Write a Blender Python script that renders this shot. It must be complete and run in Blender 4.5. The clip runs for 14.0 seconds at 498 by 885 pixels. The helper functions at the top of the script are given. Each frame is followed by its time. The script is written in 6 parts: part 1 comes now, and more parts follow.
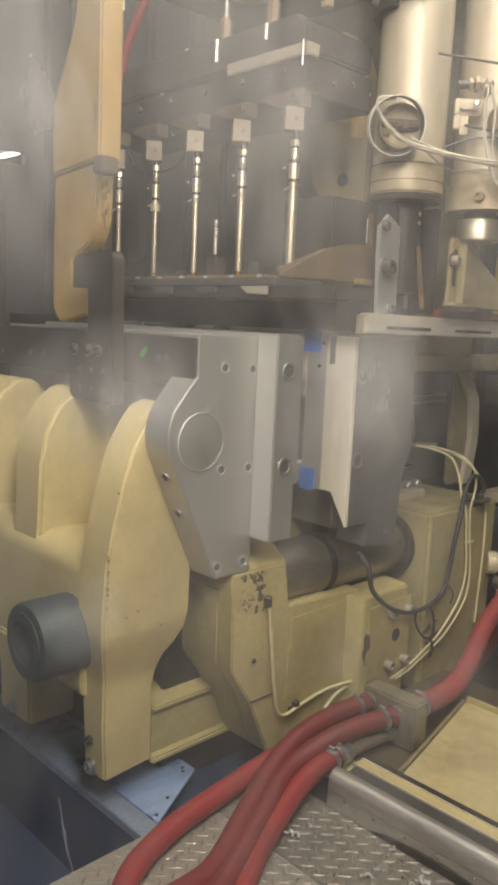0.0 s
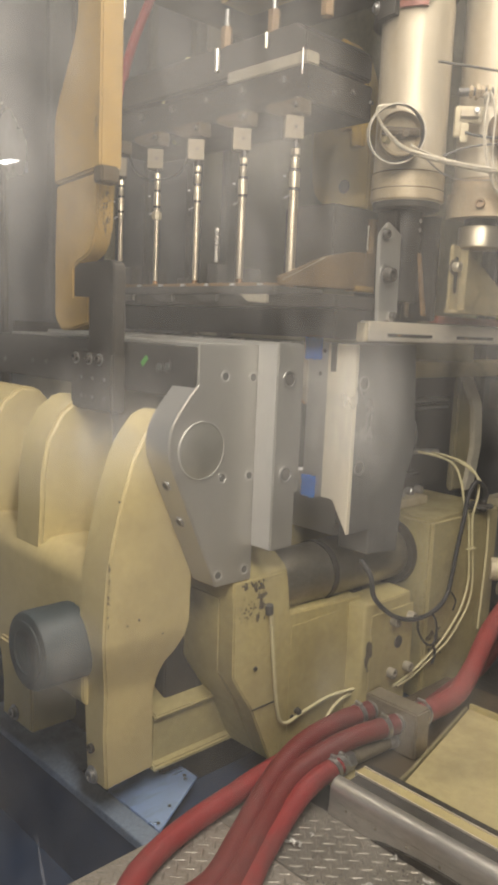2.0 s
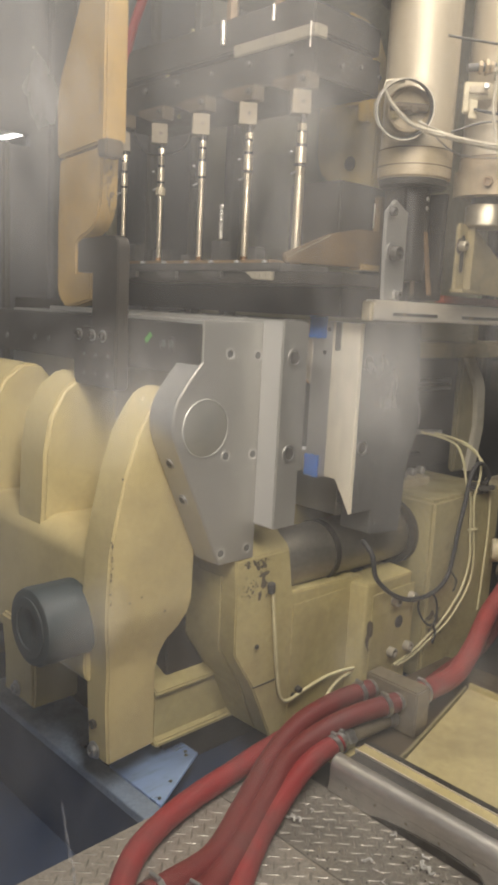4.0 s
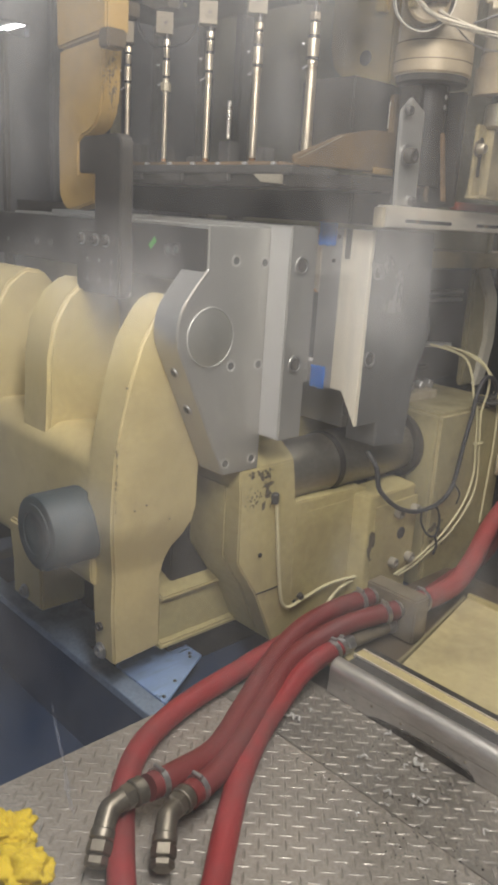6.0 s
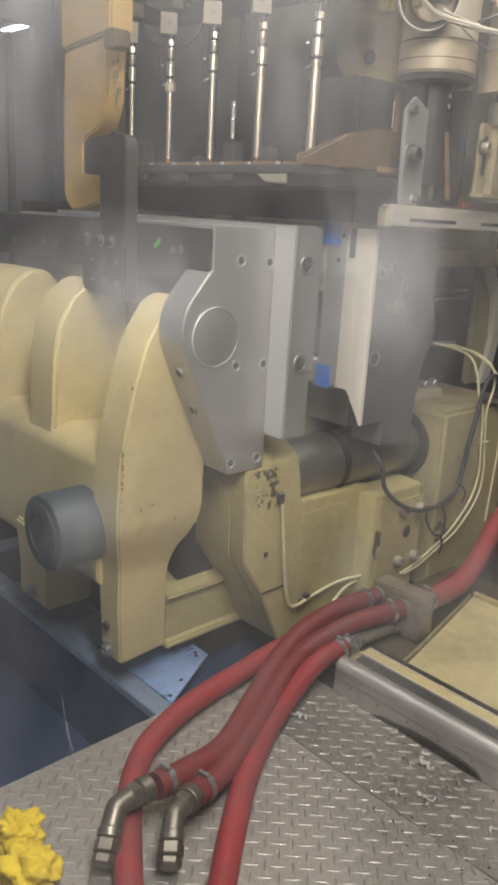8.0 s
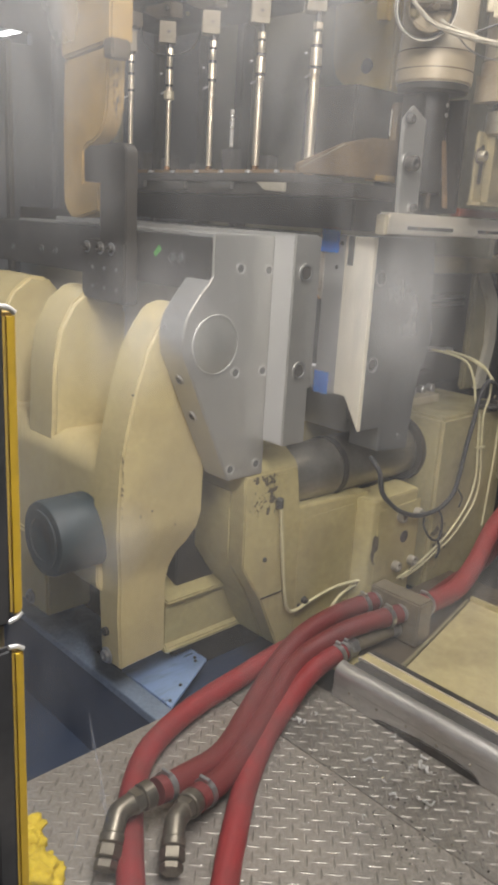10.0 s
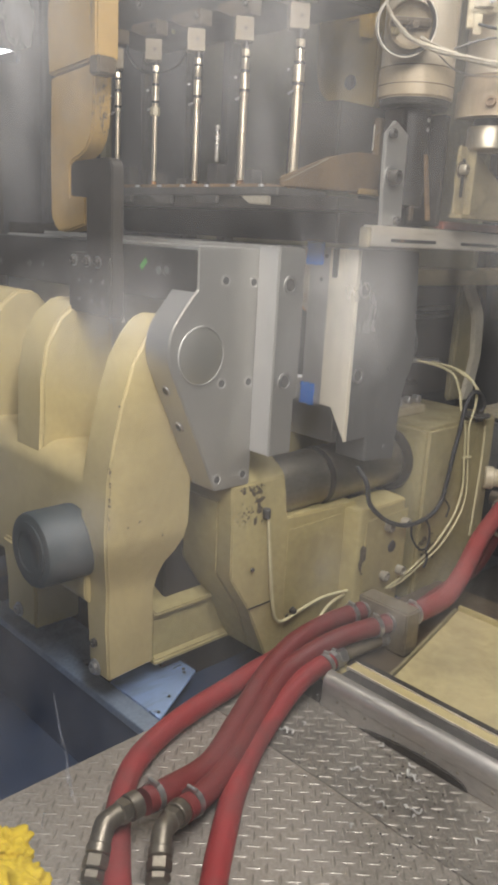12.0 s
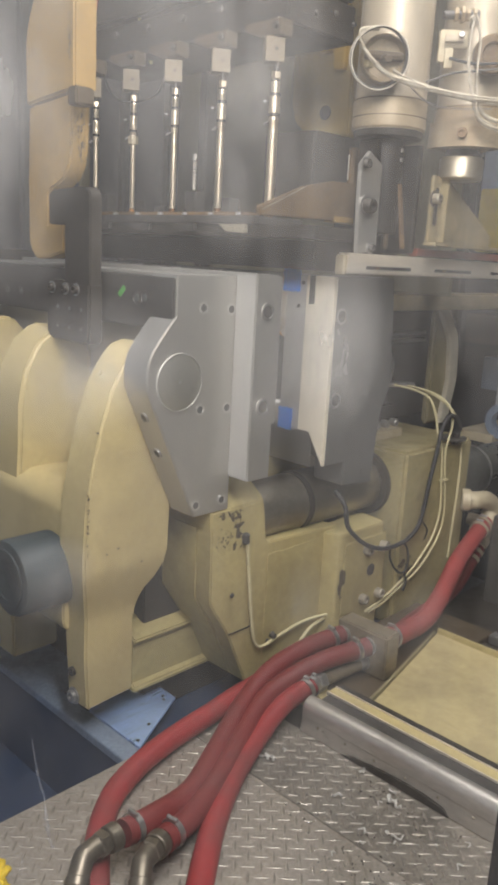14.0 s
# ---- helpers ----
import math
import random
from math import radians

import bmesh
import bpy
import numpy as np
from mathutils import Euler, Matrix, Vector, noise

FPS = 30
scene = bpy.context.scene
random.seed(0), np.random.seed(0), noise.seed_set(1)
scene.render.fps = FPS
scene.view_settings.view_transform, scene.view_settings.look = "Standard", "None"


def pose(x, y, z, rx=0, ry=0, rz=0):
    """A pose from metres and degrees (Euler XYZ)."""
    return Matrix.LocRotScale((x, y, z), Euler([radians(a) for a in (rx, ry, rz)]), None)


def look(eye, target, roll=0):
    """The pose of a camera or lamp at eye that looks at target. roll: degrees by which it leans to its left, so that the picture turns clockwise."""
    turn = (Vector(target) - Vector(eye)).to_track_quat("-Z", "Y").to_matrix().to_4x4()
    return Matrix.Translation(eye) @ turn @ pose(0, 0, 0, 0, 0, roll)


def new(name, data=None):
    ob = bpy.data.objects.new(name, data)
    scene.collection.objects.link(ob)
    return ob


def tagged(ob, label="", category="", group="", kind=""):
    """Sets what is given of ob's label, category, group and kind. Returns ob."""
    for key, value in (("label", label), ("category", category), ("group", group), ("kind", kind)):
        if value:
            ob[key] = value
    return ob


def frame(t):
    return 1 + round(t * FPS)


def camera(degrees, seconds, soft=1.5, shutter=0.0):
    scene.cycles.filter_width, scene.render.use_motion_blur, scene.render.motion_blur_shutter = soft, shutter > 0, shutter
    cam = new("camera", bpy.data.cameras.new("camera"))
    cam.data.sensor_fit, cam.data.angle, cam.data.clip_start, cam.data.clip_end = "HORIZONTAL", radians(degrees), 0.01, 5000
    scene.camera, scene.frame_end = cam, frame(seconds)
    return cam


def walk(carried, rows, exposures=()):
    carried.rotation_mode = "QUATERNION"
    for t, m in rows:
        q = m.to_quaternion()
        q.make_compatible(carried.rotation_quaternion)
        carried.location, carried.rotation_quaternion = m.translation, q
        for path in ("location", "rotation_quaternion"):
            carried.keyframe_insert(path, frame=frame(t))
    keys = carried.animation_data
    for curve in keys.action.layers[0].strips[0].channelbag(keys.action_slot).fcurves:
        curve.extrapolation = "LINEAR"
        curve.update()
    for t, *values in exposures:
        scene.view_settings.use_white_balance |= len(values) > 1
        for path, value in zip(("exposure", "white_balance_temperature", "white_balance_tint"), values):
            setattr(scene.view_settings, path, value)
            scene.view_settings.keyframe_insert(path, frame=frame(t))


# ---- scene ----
cam = camera(35.1, 14.0, soft=3.5)
PATH = [
    (0, (0.016, 0.002, 1.197), (-1.395, 1.388, 0.901), 2.6),
    (0.5, (0.024, -0.004, 1.201), (-1.392, 1.38, 0.918), 2.6),
    (1, (0.023, -0.004, 1.202), (-1.394, 1.381, 0.929), 2.5),
    (1.5, (0.023, -0.001, 1.206), (-1.396, 1.381, 0.93), 2.5),
    (2, (0.024, 0.011, 1.212), (-1.398, 1.387, 0.922), 2.4),
    (2.5, (0.023, 0.01, 1.199), (-1.395, 1.39, 0.905), 2.4),
    (4.8, (0.003, 0.005, 1.205), (-1.402, 1.367, 0.788), 3.3),
    (5, (0.002, 0.01, 1.201), (-1.398, 1.367, 0.755), 3.4),
    (5.5, (0.006, 0.014, 1.196), (-1.377, 1.363, 0.678), 3.6),
    (6, (0.006, 0.019, 1.197), (-1.375, 1.355, 0.642), 3.6),
    (6.5, (0.002, 0.014, 1.193), (-1.382, 1.346, 0.633), 3.6),
    (7, (0.004, 0.013, 1.191), (-1.384, 1.341, 0.633), 3.5),
    (7.5, (0.008, 0.016, 1.193), (-1.383, 1.341, 0.636), 3.3),
    (8, (0.008, 0.016, 1.198), (-1.381, 1.342, 0.641), 3.3),
    (10.5, (0.007, -0.001, 1.21), (-1.372, 1.343, 0.669), 3.3),
    (11, (0.009, -0.001, 1.201), (-1.368, 1.35, 0.674), 3.2),
    (11.5, (0.017, 0.009, 1.195), (-1.361, 1.36, 0.672), 3.2),
    (12, (0.03, 0.001, 1.203), (-1.348, 1.357, 0.691), 3.1),
    (12.5, (0.028, -0.005, 1.208), (-1.348, 1.359, 0.711), 3.2),
    (13, (0.032, -0.005, 1.214), (-1.337, 1.372, 0.732), 3.2),
    (13.5, (0.033, -0.006, 1.216), (-1.325, 1.386, 0.747), 3.2),
    (14, (0.035, -0.002, 1.217), (-1.317, 1.398, 0.759), 3.1),
]
walk(cam, [(t, look(eye, target, roll)) for t, eye, target, roll in PATH], exposures=((0, 0.06, 6500, 11), (2.7, 0.06, 6600, 11), (5, 0.10, 6200, 12), (7, 0.15, 5950, 12), (14, 0.15, 5980, 13)))

# ---- light ----
world = bpy.data.worlds.new("hall")
scene.world = world
world.use_nodes = True
world.node_tree.nodes["Background"].inputs[0].default_value = (0.62, 0.63, 0.66, 1)
world.node_tree.nodes["Background"].inputs[1].default_value = 0.05


def area_lamp(name, eye, target, sx, sy, watts, colour):
    d = bpy.data.lights.new(name, "AREA")
    d.shape, d.size, d.size_y, d.energy, d.color = "RECTANGLE", sx, sy, watts, colour
    ob = new(name, d)
    ob.matrix_world = look(eye, target)
    return ob


area_lamp("strip_lamp_front", (0.10, 0.35, 2.62), (-1.4, 1.4, 0.8), 0.35, 1.2, 88, (1.0, 0.945, 0.85))
area_lamp("strip_lamp_side", (-0.35, -1.6, 3.12), (-1.4, 1.7, 0.9), 1.6, 0.35, 78, (1.0, 0.95, 0.87))
area_lamp("strip_lamp_right", (-0.75, 1.5, 3.12), (-0.9, 1.6, 0.0), 1.6, 0.35, 31, (1.0, 0.93, 0.80))
area_lamp("strip_lamp_hall", (-9.6, 4.95, 3.12), (-9.0, 4.6, 0.0), 0.6, 0.08, 180, (0.86, 0.93, 1.0))
area_lamp("strip_lamp_far", (-4.6, 1.2, 3.12), (-1.8, 1.0, -0.2), 0.35, 1.6, 75, (0.74, 0.86, 1.0))


# ---- materials ----
def rgb(c):
    return (c[0], c[1], c[2], 1.0)


def material(name, colour, rough=0.5, metal=0.0, dirt=(0.05, 0.045, 0.04), dirty=0.25, big=4.0, fine=90.0, jitter=0.12, bump=0.15,
             stretch=(1, 1, 1), coat=0.0, rough_var=0.15):
    m = bpy.data.materials.new(name)
    m.use_nodes = True
    nt = m.node_tree
    n, l = nt.nodes, nt.links
    b = n["Principled BSDF"]
    co = n.new("ShaderNodeTexCoord")
    mp = n.new("ShaderNodeMapping")
    mp.inputs["Scale"].default_value = stretch
    l.new(co.outputs["Object"], mp.inputs["Vector"])
    n1 = n.new("ShaderNodeTexNoise")
    n1.inputs["Scale"].default_value, n1.inputs["Detail"].default_value, n1.inputs["Roughness"].default_value = big, 9, 0.62
    n2 = n.new("ShaderNodeTexNoise")
    n2.inputs["Scale"].default_value, n2.inputs["Detail"].default_value = fine, 5
    for k in (n1, n2):
        l.new(mp.outputs[0], k.inputs["Vector"])
    ramp = n.new("ShaderNodeValToRGB")
    ramp.color_ramp.elements[0].position, ramp.color_ramp.elements[1].position = 0.47, 0.78
    ramp.color_ramp.elements[0].color, ramp.color_ramp.elements[1].color = (0, 0, 0, 1), (dirty, dirty, dirty, 1)
    l.new(n1.outputs["Fac"], ramp.inputs[0])
    jit = n.new("ShaderNodeMixRGB")
    jit.blend_type = "MULTIPLY"
    jit.inputs[0].default_value = 1.0
    jit.inputs[1].default_value = rgb(colour)
    mr = n.new("ShaderNodeMapRange")
    mr.inputs[1].default_value, mr.inputs[2].default_value = 0.3, 0.7
    mr.inputs[3].default_value, mr.inputs[4].default_value = 1 - jitter, 1 + jitter
    l.new(n2.outputs["Fac"], mr.inputs[0])
    l.new(mr.outputs[0], jit.inputs[2])
    mix = n.new("ShaderNodeMixRGB")
    l.new(ramp.outputs[0], mix.inputs[0])
    l.new(jit.outputs[0], mix.inputs[1])
    mix.inputs[2].default_value = rgb(dirt)
    l.new(mix.outputs[0], b.inputs["Base Color"])
    rr = n.new("ShaderNodeMapRange")
    rr.inputs[1].default_value, rr.inputs[2].default_value = 0.3, 0.7
    rr.inputs[3].default_value, rr.inputs[4].default_value = max(0.03, rough - rough_var * 0.5), min(1, rough + rough_var)
    l.new(n1.outputs["Fac"], rr.inputs[0])
    l.new(rr.outputs[0], b.inputs["Roughness"])
    b.inputs["Metallic"].default_value = metal
    b.inputs["Coat Weight"].default_value = coat
    bp = n.new("ShaderNodeBump")
    bp.inputs["Strength"].default_value, bp.inputs["Distance"].default_value = bump, 0.002
    add = n.new("ShaderNodeMath")
    add.operation = "ADD"
    l.new(n1.outputs["Fac"], add.inputs[0])
    l.new(n2.outputs["Fac"], add.inputs[1])
    l.new(add.outputs[0], bp.inputs["Height"])
    l.new(bp.outputs[0], b.inputs["Normal"])
    return m


CREAM = material("cream_machine_paint", (0.475, 0.385, 0.185), 0.42, 0, (0.27, 0.21, 0.11), 0.6, 3.0, 80, 0.05, 0.08)
TRAY_PAINT = material("stained_tray_paint", (0.43, 0.355, 0.185), 0.42, 0, (0.20, 0.16, 0.09), 0.75, 4.5, 60, 0.08, 0.12)
CREAM_OLD = material("stained_cream_paint", (0.41, 0.34, 0.155), 0.45, 0, (0.19, 0.15, 0.08), 0.65, 4.0, 60, 0.08, 0.2)
ORANGE = material("ochre_machine_paint", (0.315, 0.205, 0.07), 0.5, 0, (0.17, 0.11, 0.05), 0.75, 5.0, 80, 0.07, 0.12)
REAR = material("dull_olive_rear_panel", (0.22, 0.195, 0.125), 0.7, 0.0, (0.045, 0.047, 0.05), 0.7, 2.5, 60, 0.15, 0.1)
DARK_BROWN = material("dark_brown_steel", (0.105, 0.08, 0.052), 0.5, 0.3, (0.03, 0.024, 0.02), 0.7, 5, 80, 0.2, 0.2)
BROWN = material("rusty_brown_steel", (0.22, 0.14, 0.07), 0.55, 0.2, (0.05, 0.035, 0.03), 0.7, 6.0, 70, 0.2, 0.3)
ALU = material("machined_aluminium", (0.50, 0.485, 0.445), 0.42, 0.8, (0.34, 0.335, 0.31), 0.5, 2.5, 260, 0.05, 0.05, (1, 1, 0.25))
CAP = material("turned_aluminium_cap", (0.37, 0.36, 0.32), 0.4, 0.75, (0.25, 0.245, 0.215), 0.6, 4, 260, 0.06, 0.05)
ALU_SATIN = material("satin_milled_aluminium", (0.56, 0.545, 0.51), 0.38, 0.55, (0.42, 0.40, 0.37), 0.6, 4.0, 300, 0.05, 0.05, (1, 1, 0.3))
# aluminium darkened for the dimmer light on the right mould half
ALU_SHADED = material("shaded_aluminium", (0.20, 0.197, 0.19), 0.42, 0.65, (0.11, 0.108, 0.10), 0.6, 5, 260, 0.08, 0.05, (1, 1, 0.2))
ALU_LIT = material("lit_milled_aluminium", (0.950, 0.868, 0.688), 0.36, 0.35, (0.66, 0.59, 0.48), 0.7, 5.0, 200, 0.06, 0.05, (3, 3, 0.25))
CAVITY = material("blasted_mould_cavity", (0.90, 0.89, 0.86), 0.6, 0.1, (0.75, 0.74, 0.70), 0.3, 3.0, 200, 0.02, 0.03)
STEEL = material("worn_steel", (0.46, 0.45, 0.43), 0.34, 0.9, (0.12, 0.10, 0.08), 0.5, 8.0, 120, 0.1, 0.1)
PIN_STEEL = material("warm_polished_steel", (0.74, 0.63, 0.46), 0.33, 0.95, (0.36, 0.27, 0.17), 0.5, 14.0, 150, 0.05, 0.05)
BLOCK = material("satin_clamp_block", (0.19, 0.155, 0.105), 0.55, 0.4, (0.24, 0.205, 0.155), 0.6, 8.0, 250, 0.05, 0.05)
PANEL = material("dull_grey_panel", (0.115, 0.115, 0.118), 0.6, 0.1, (0.05, 0.05, 0.05), 0.6, 2.5, 60, 0.12, 0.1)
CHROME = material("polished_steel", (0.78, 0.72, 0.62), 0.3, 0.9, (0.45, 0.38, 0.28), 0.4, 14.0, 150, 0.05, 0.05)
SILVER = material("brushed_silver_sleeve", (0.385, 0.325, 0.235), 0.42, 0.35, (0.28, 0.21, 0.125), 0.8, 5.0, 140, 0.06, 0.08, (1, 1, 0.4))
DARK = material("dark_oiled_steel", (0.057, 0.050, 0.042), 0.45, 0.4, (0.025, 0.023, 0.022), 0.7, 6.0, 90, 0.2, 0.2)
DARK2 = material("grey_phosphated_steel", (0.10, 0.093, 0.084), 0.45, 0.5, (0.05, 0.048, 0.046), 0.6, 5.0, 90, 0.15, 0.15)
BLACK = material("black_rubber", (0.022, 0.022, 0.023), 0.6, 0, (0.10, 0.09, 0.08), 0.4, 12.0, 140, 0.2, 0.1)
RED = material("red_rubber_hose", (0.235, 0.024, 0.024), 0.52, 0, (0.12, 0.04, 0.036), 0.9, 6.0, 160, 0.12, 0.25)
# hose red darkened, the shade on the middle hoses is in the colour
RED_SHADED = material("shaded_red_hose", (0.14, 0.022, 0.02), 0.55, 0, (0.085, 0.035, 0.032), 0.85, 6.0, 160, 0.12, 0.25)
LUG = material("worn_lug_steel", (0.285, 0.255, 0.218), 0.42, 0.6, (0.15, 0.135, 0.12), 0.7, 5, 90, 0.15, 0.1)
PLATE = material("tread_plate_steel", (0.37, 0.33, 0.28), 0.46, 0.6, (0.13, 0.12, 0.11), 0.75, 4.5, 110, 0.18, 0.2)
BLUE_DARK = material("dark_slate_painted_steel", (0.04, 0.06, 0.11), 0.5, 0.1, (0.022, 0.028, 0.04), 0.6, 5.0, 80, 0.15, 0.15)
SLATE = material("dark_grey_machine_paint", (0.035, 0.038, 0.042), 0.5, 0.1, (0.018, 0.018, 0.02), 0.6, 4, 80, 0.15, 0.1)
BLUE_STEEL = material("bluish_sheet_steel", (0.28, 0.345, 0.45), 0.36, 0.5, (0.12, 0.14, 0.17), 0.7, 9.0, 100, 0.15, 0.2)
SHAFT = material("teal_grey_shaft_steel", (0.024, 0.036, 0.041), 0.5, 0.0, (0.05, 0.045, 0.04), 0.7, 6.0, 110, 0.1, 0.1)
TAPE = material("blue_masking_tape", (0.09, 0.36, 1.0), 0.6, 0, (0.06, 0.26, 0.9), 0.3, 20, 150, 0.06, 0.2)
GREEN = material("green_sticker", (0.10, 0.30, 0.07), 0.5, 0, (0.07, 0.22, 0.05), 0.2, 20, 150, 0.05, 0.05)
YELLOW = material("yellow_fabric", (0.60, 0.43, 0.02), 0.8, 0, (0.36, 0.24, 0.02), 0.7, 16, 240, 0.15, 0.4)
YELLOW_EDGE = material("yellow_guard_paint", (0.42, 0.27, 0.02), 0.45, 0, (0.15, 0.1, 0.02), 0.6, 10, 120, 0.08, 0.1)
CABLE_CREAM = material("cream_cable", (0.52, 0.46, 0.27), 0.5, 0, (0.3, 0.25, 0.15), 0.5, 14, 150, 0.08, 0.05)
COPPER = material("pale_pinch_insert", (0.60, 0.54, 0.45), 0.4, 0.4, (0.30, 0.22, 0.15), 0.6, 20, 150, 0.15, 0.1)
COPPER_EDGE = material("bright_copper", (0.85, 0.45, 0.18), 0.25, 1.0, (0.4, 0.2, 0.1), 0.4, 20, 150, 0.05, 0.05)
RED_PAINT = material("dull_red_paint", (0.22, 0.065, 0.04), 0.5, 0, (0.1, 0.04, 0.03), 0.6, 10, 120, 0.1, 0.1)
# cream darkened for the shade inside the machine
CREAM_SHADED = material("shaded_cream_paint", (0.235, 0.20, 0.11), 0.5, 0, (0.10, 0.085, 0.05), 0.6, 7, 90, 0.1, 0.15)
SILVER_STAINED = material("heat_stained_sleeve", (0.36, 0.285, 0.18), 0.48, 0.2, (0.22, 0.13, 0.06), 0.85, 9.0, 140, 0.1, 0.1)
PLATE_DIRTY = material("oily_tread_plate", (0.235, 0.21, 0.175), 0.45, 0.4, (0.065, 0.058, 0.048), 0.9, 6, 110, 0.2, 0.2)
BEIGE = material("beige_pipe_fitting", (0.47, 0.40, 0.265), 0.45, 0.1, (0.25, 0.18, 0.1), 0.6, 10, 120, 0.08, 0.1)
TAN = material("dull_tan_steel", (0.30, 0.265, 0.20), 0.5, 0.2, (0.14, 0.12, 0.09), 0.6, 8, 120, 0.1, 0.15)
MANIFOLD = material("oily_brown_manifold_steel", (0.235, 0.195, 0.135), 0.4, 0.4, (0.09, 0.075, 0.055), 0.7, 12, 120, 0.12, 0.15)
GREASY = material("greasy_brown_steel", (0.31, 0.285, 0.235), 0.36, 0.85, (0.20, 0.18, 0.145), 0.6, 5, 90, 0.10, 0.05)
RAIL = material("bright_rail_steel", (0.55, 0.52, 0.475), 0.30, 0.75, (0.24, 0.20, 0.16), 0.6, 7, 120, 0.1, 0.06, (0.3, 1, 1))
# near-black steel, also carrying the shade below the accumulator heads
SHADE_BLACK_STEEL = material("shade_black_oily_steel", (0.022, 0.019, 0.016), 0.45, 0.2, (0.05, 0.035, 0.025), 0.5, 9, 90, 0.2, 0.15)
GUSSET = material("dirty_pale_bracket_paint", (0.28, 0.225, 0.115), 0.5, 0, (0.10, 0.075, 0.04), 0.8, 9, 110, 0.12, 0.2)
FLAKED = material("bare_brown_metal", (0.13, 0.105, 0.07), 0.55, 0.2, (0.06, 0.05, 0.04), 0.7, 30, 200, 0.2, 0.2)
# cream with the shade on the end block mixed into its colour
END_SHADED = material("shaded_end_cream_paint", (0.32, 0.27, 0.135), 0.45, 0, (0.13, 0.105, 0.06), 0.75, 5, 70, 0.1, 0.15)
MUTED = material("muted_ochre_paint", (0.36, 0.26, 0.10), 0.5, 0, (0.22, 0.15, 0.07), 0.6, 3, 90, 0.08, 0.12)
BAND_OCHRE = material("bright_ochre_paint", (0.52, 0.33, 0.06), 0.45, 0, (0.2, 0.13, 0.05), 0.6, 5, 90, 0.08, 0.12)
HOUSING = material("brown_machine_housing", (0.15, 0.10, 0.05), 0.5, 0.1, (0.05, 0.037, 0.025), 0.7, 6, 80, 0.18, 0.2)
BRONZE = material("polished_warm_steel_collar", (0.50, 0.44, 0.33), 0.42, 0.9, (0.3, 0.23, 0.14), 0.5, 12, 150, 0.08, 0.05)
BAR_ALU = material("warm_milled_aluminium", (0.84, 0.77, 0.64), 0.38, 0.6, (0.38, 0.33, 0.25), 0.7, 6.0, 200, 0.08, 0.08, (1, 0.3, 1))
BRAID = material("braided_grey_lead", (0.46, 0.41, 0.32), 0.5, 0.5, (0.22, 0.17, 0.11), 0.6, 30, 400, 0.25, 0.5)
# red paled, the haze over the rising hose is put into its colour
RED_MID = material("hazed_red_hose", (0.25, 0.045, 0.04), 0.58, 0, (0.13, 0.055, 0.05), 0.85, 6.0, 160, 0.12, 0.25)
SHEET = material("blue_zinc_sheet", (0.42, 0.58, 0.92), 0.32, 0.6, (0.22, 0.27, 0.36), 0.7, 9.0, 100, 0.12, 0.15, (2.5, 0.6, 1))
BLUE_PANEL = material("pale_blue_panel", (0.15, 0.19, 0.26), 0.5, 0, (0.07, 0.08, 0.10), 0.6, 4, 60, 0.06, 0.1)
FRAME_EDGE = material("worn_pale_edge", (0.50, 0.46, 0.36), 0.5, 0.1, (0.2, 0.17, 0.11), 0.6, 8, 90, 0.1, 0.2)
YELLOW_PANEL = material("olive_yellow_panel", (0.36, 0.27, 0.045), 0.55, 0, (0.14, 0.10, 0.03), 0.7, 6, 60, 0.1, 0.1)
REAR_BAR = material("oiled_green_grey_steel", (0.10, 0.105, 0.085), 0.3, 0.6, (0.04, 0.04, 0.035), 0.7, 5, 90, 0.1, 0.1)
HALL = material("grey_hall_paint", (0.30, 0.31, 0.33), 0.7, 0, (0.12, 0.12, 0.13), 0.5, 1.5, 30, 0.06, 0.1)
CONCRETE = material("dark_concrete", (0.10, 0.10, 0.105), 0.7, 0, (0.03, 0.03, 0.03), 0.6, 3, 50, 0.15, 0.3)
WHITE = material("white_plastic", (0.78, 0.78, 0.76), 0.4, 0, (0.5, 0.48, 0.44), 0.3, 8, 120, 0.04, 0.03)
CHIP = material("pale_plastic_scrap", (0.48, 0.46, 0.42), 0.5, 0, (0.25, 0.23, 0.2), 0.5, 20, 120, 0.1, 0.1)

GLOW = bpy.data.materials.new("lamp_tube")
GLOW.use_nodes = True
GLOW.node_tree.nodes["Principled BSDF"].inputs["Emission Color"].default_value = (1, 0.97, 0.9, 1)
GLOW.node_tree.nodes["Principled BSDF"].inputs["Emission Strength"].default_value = 6.0


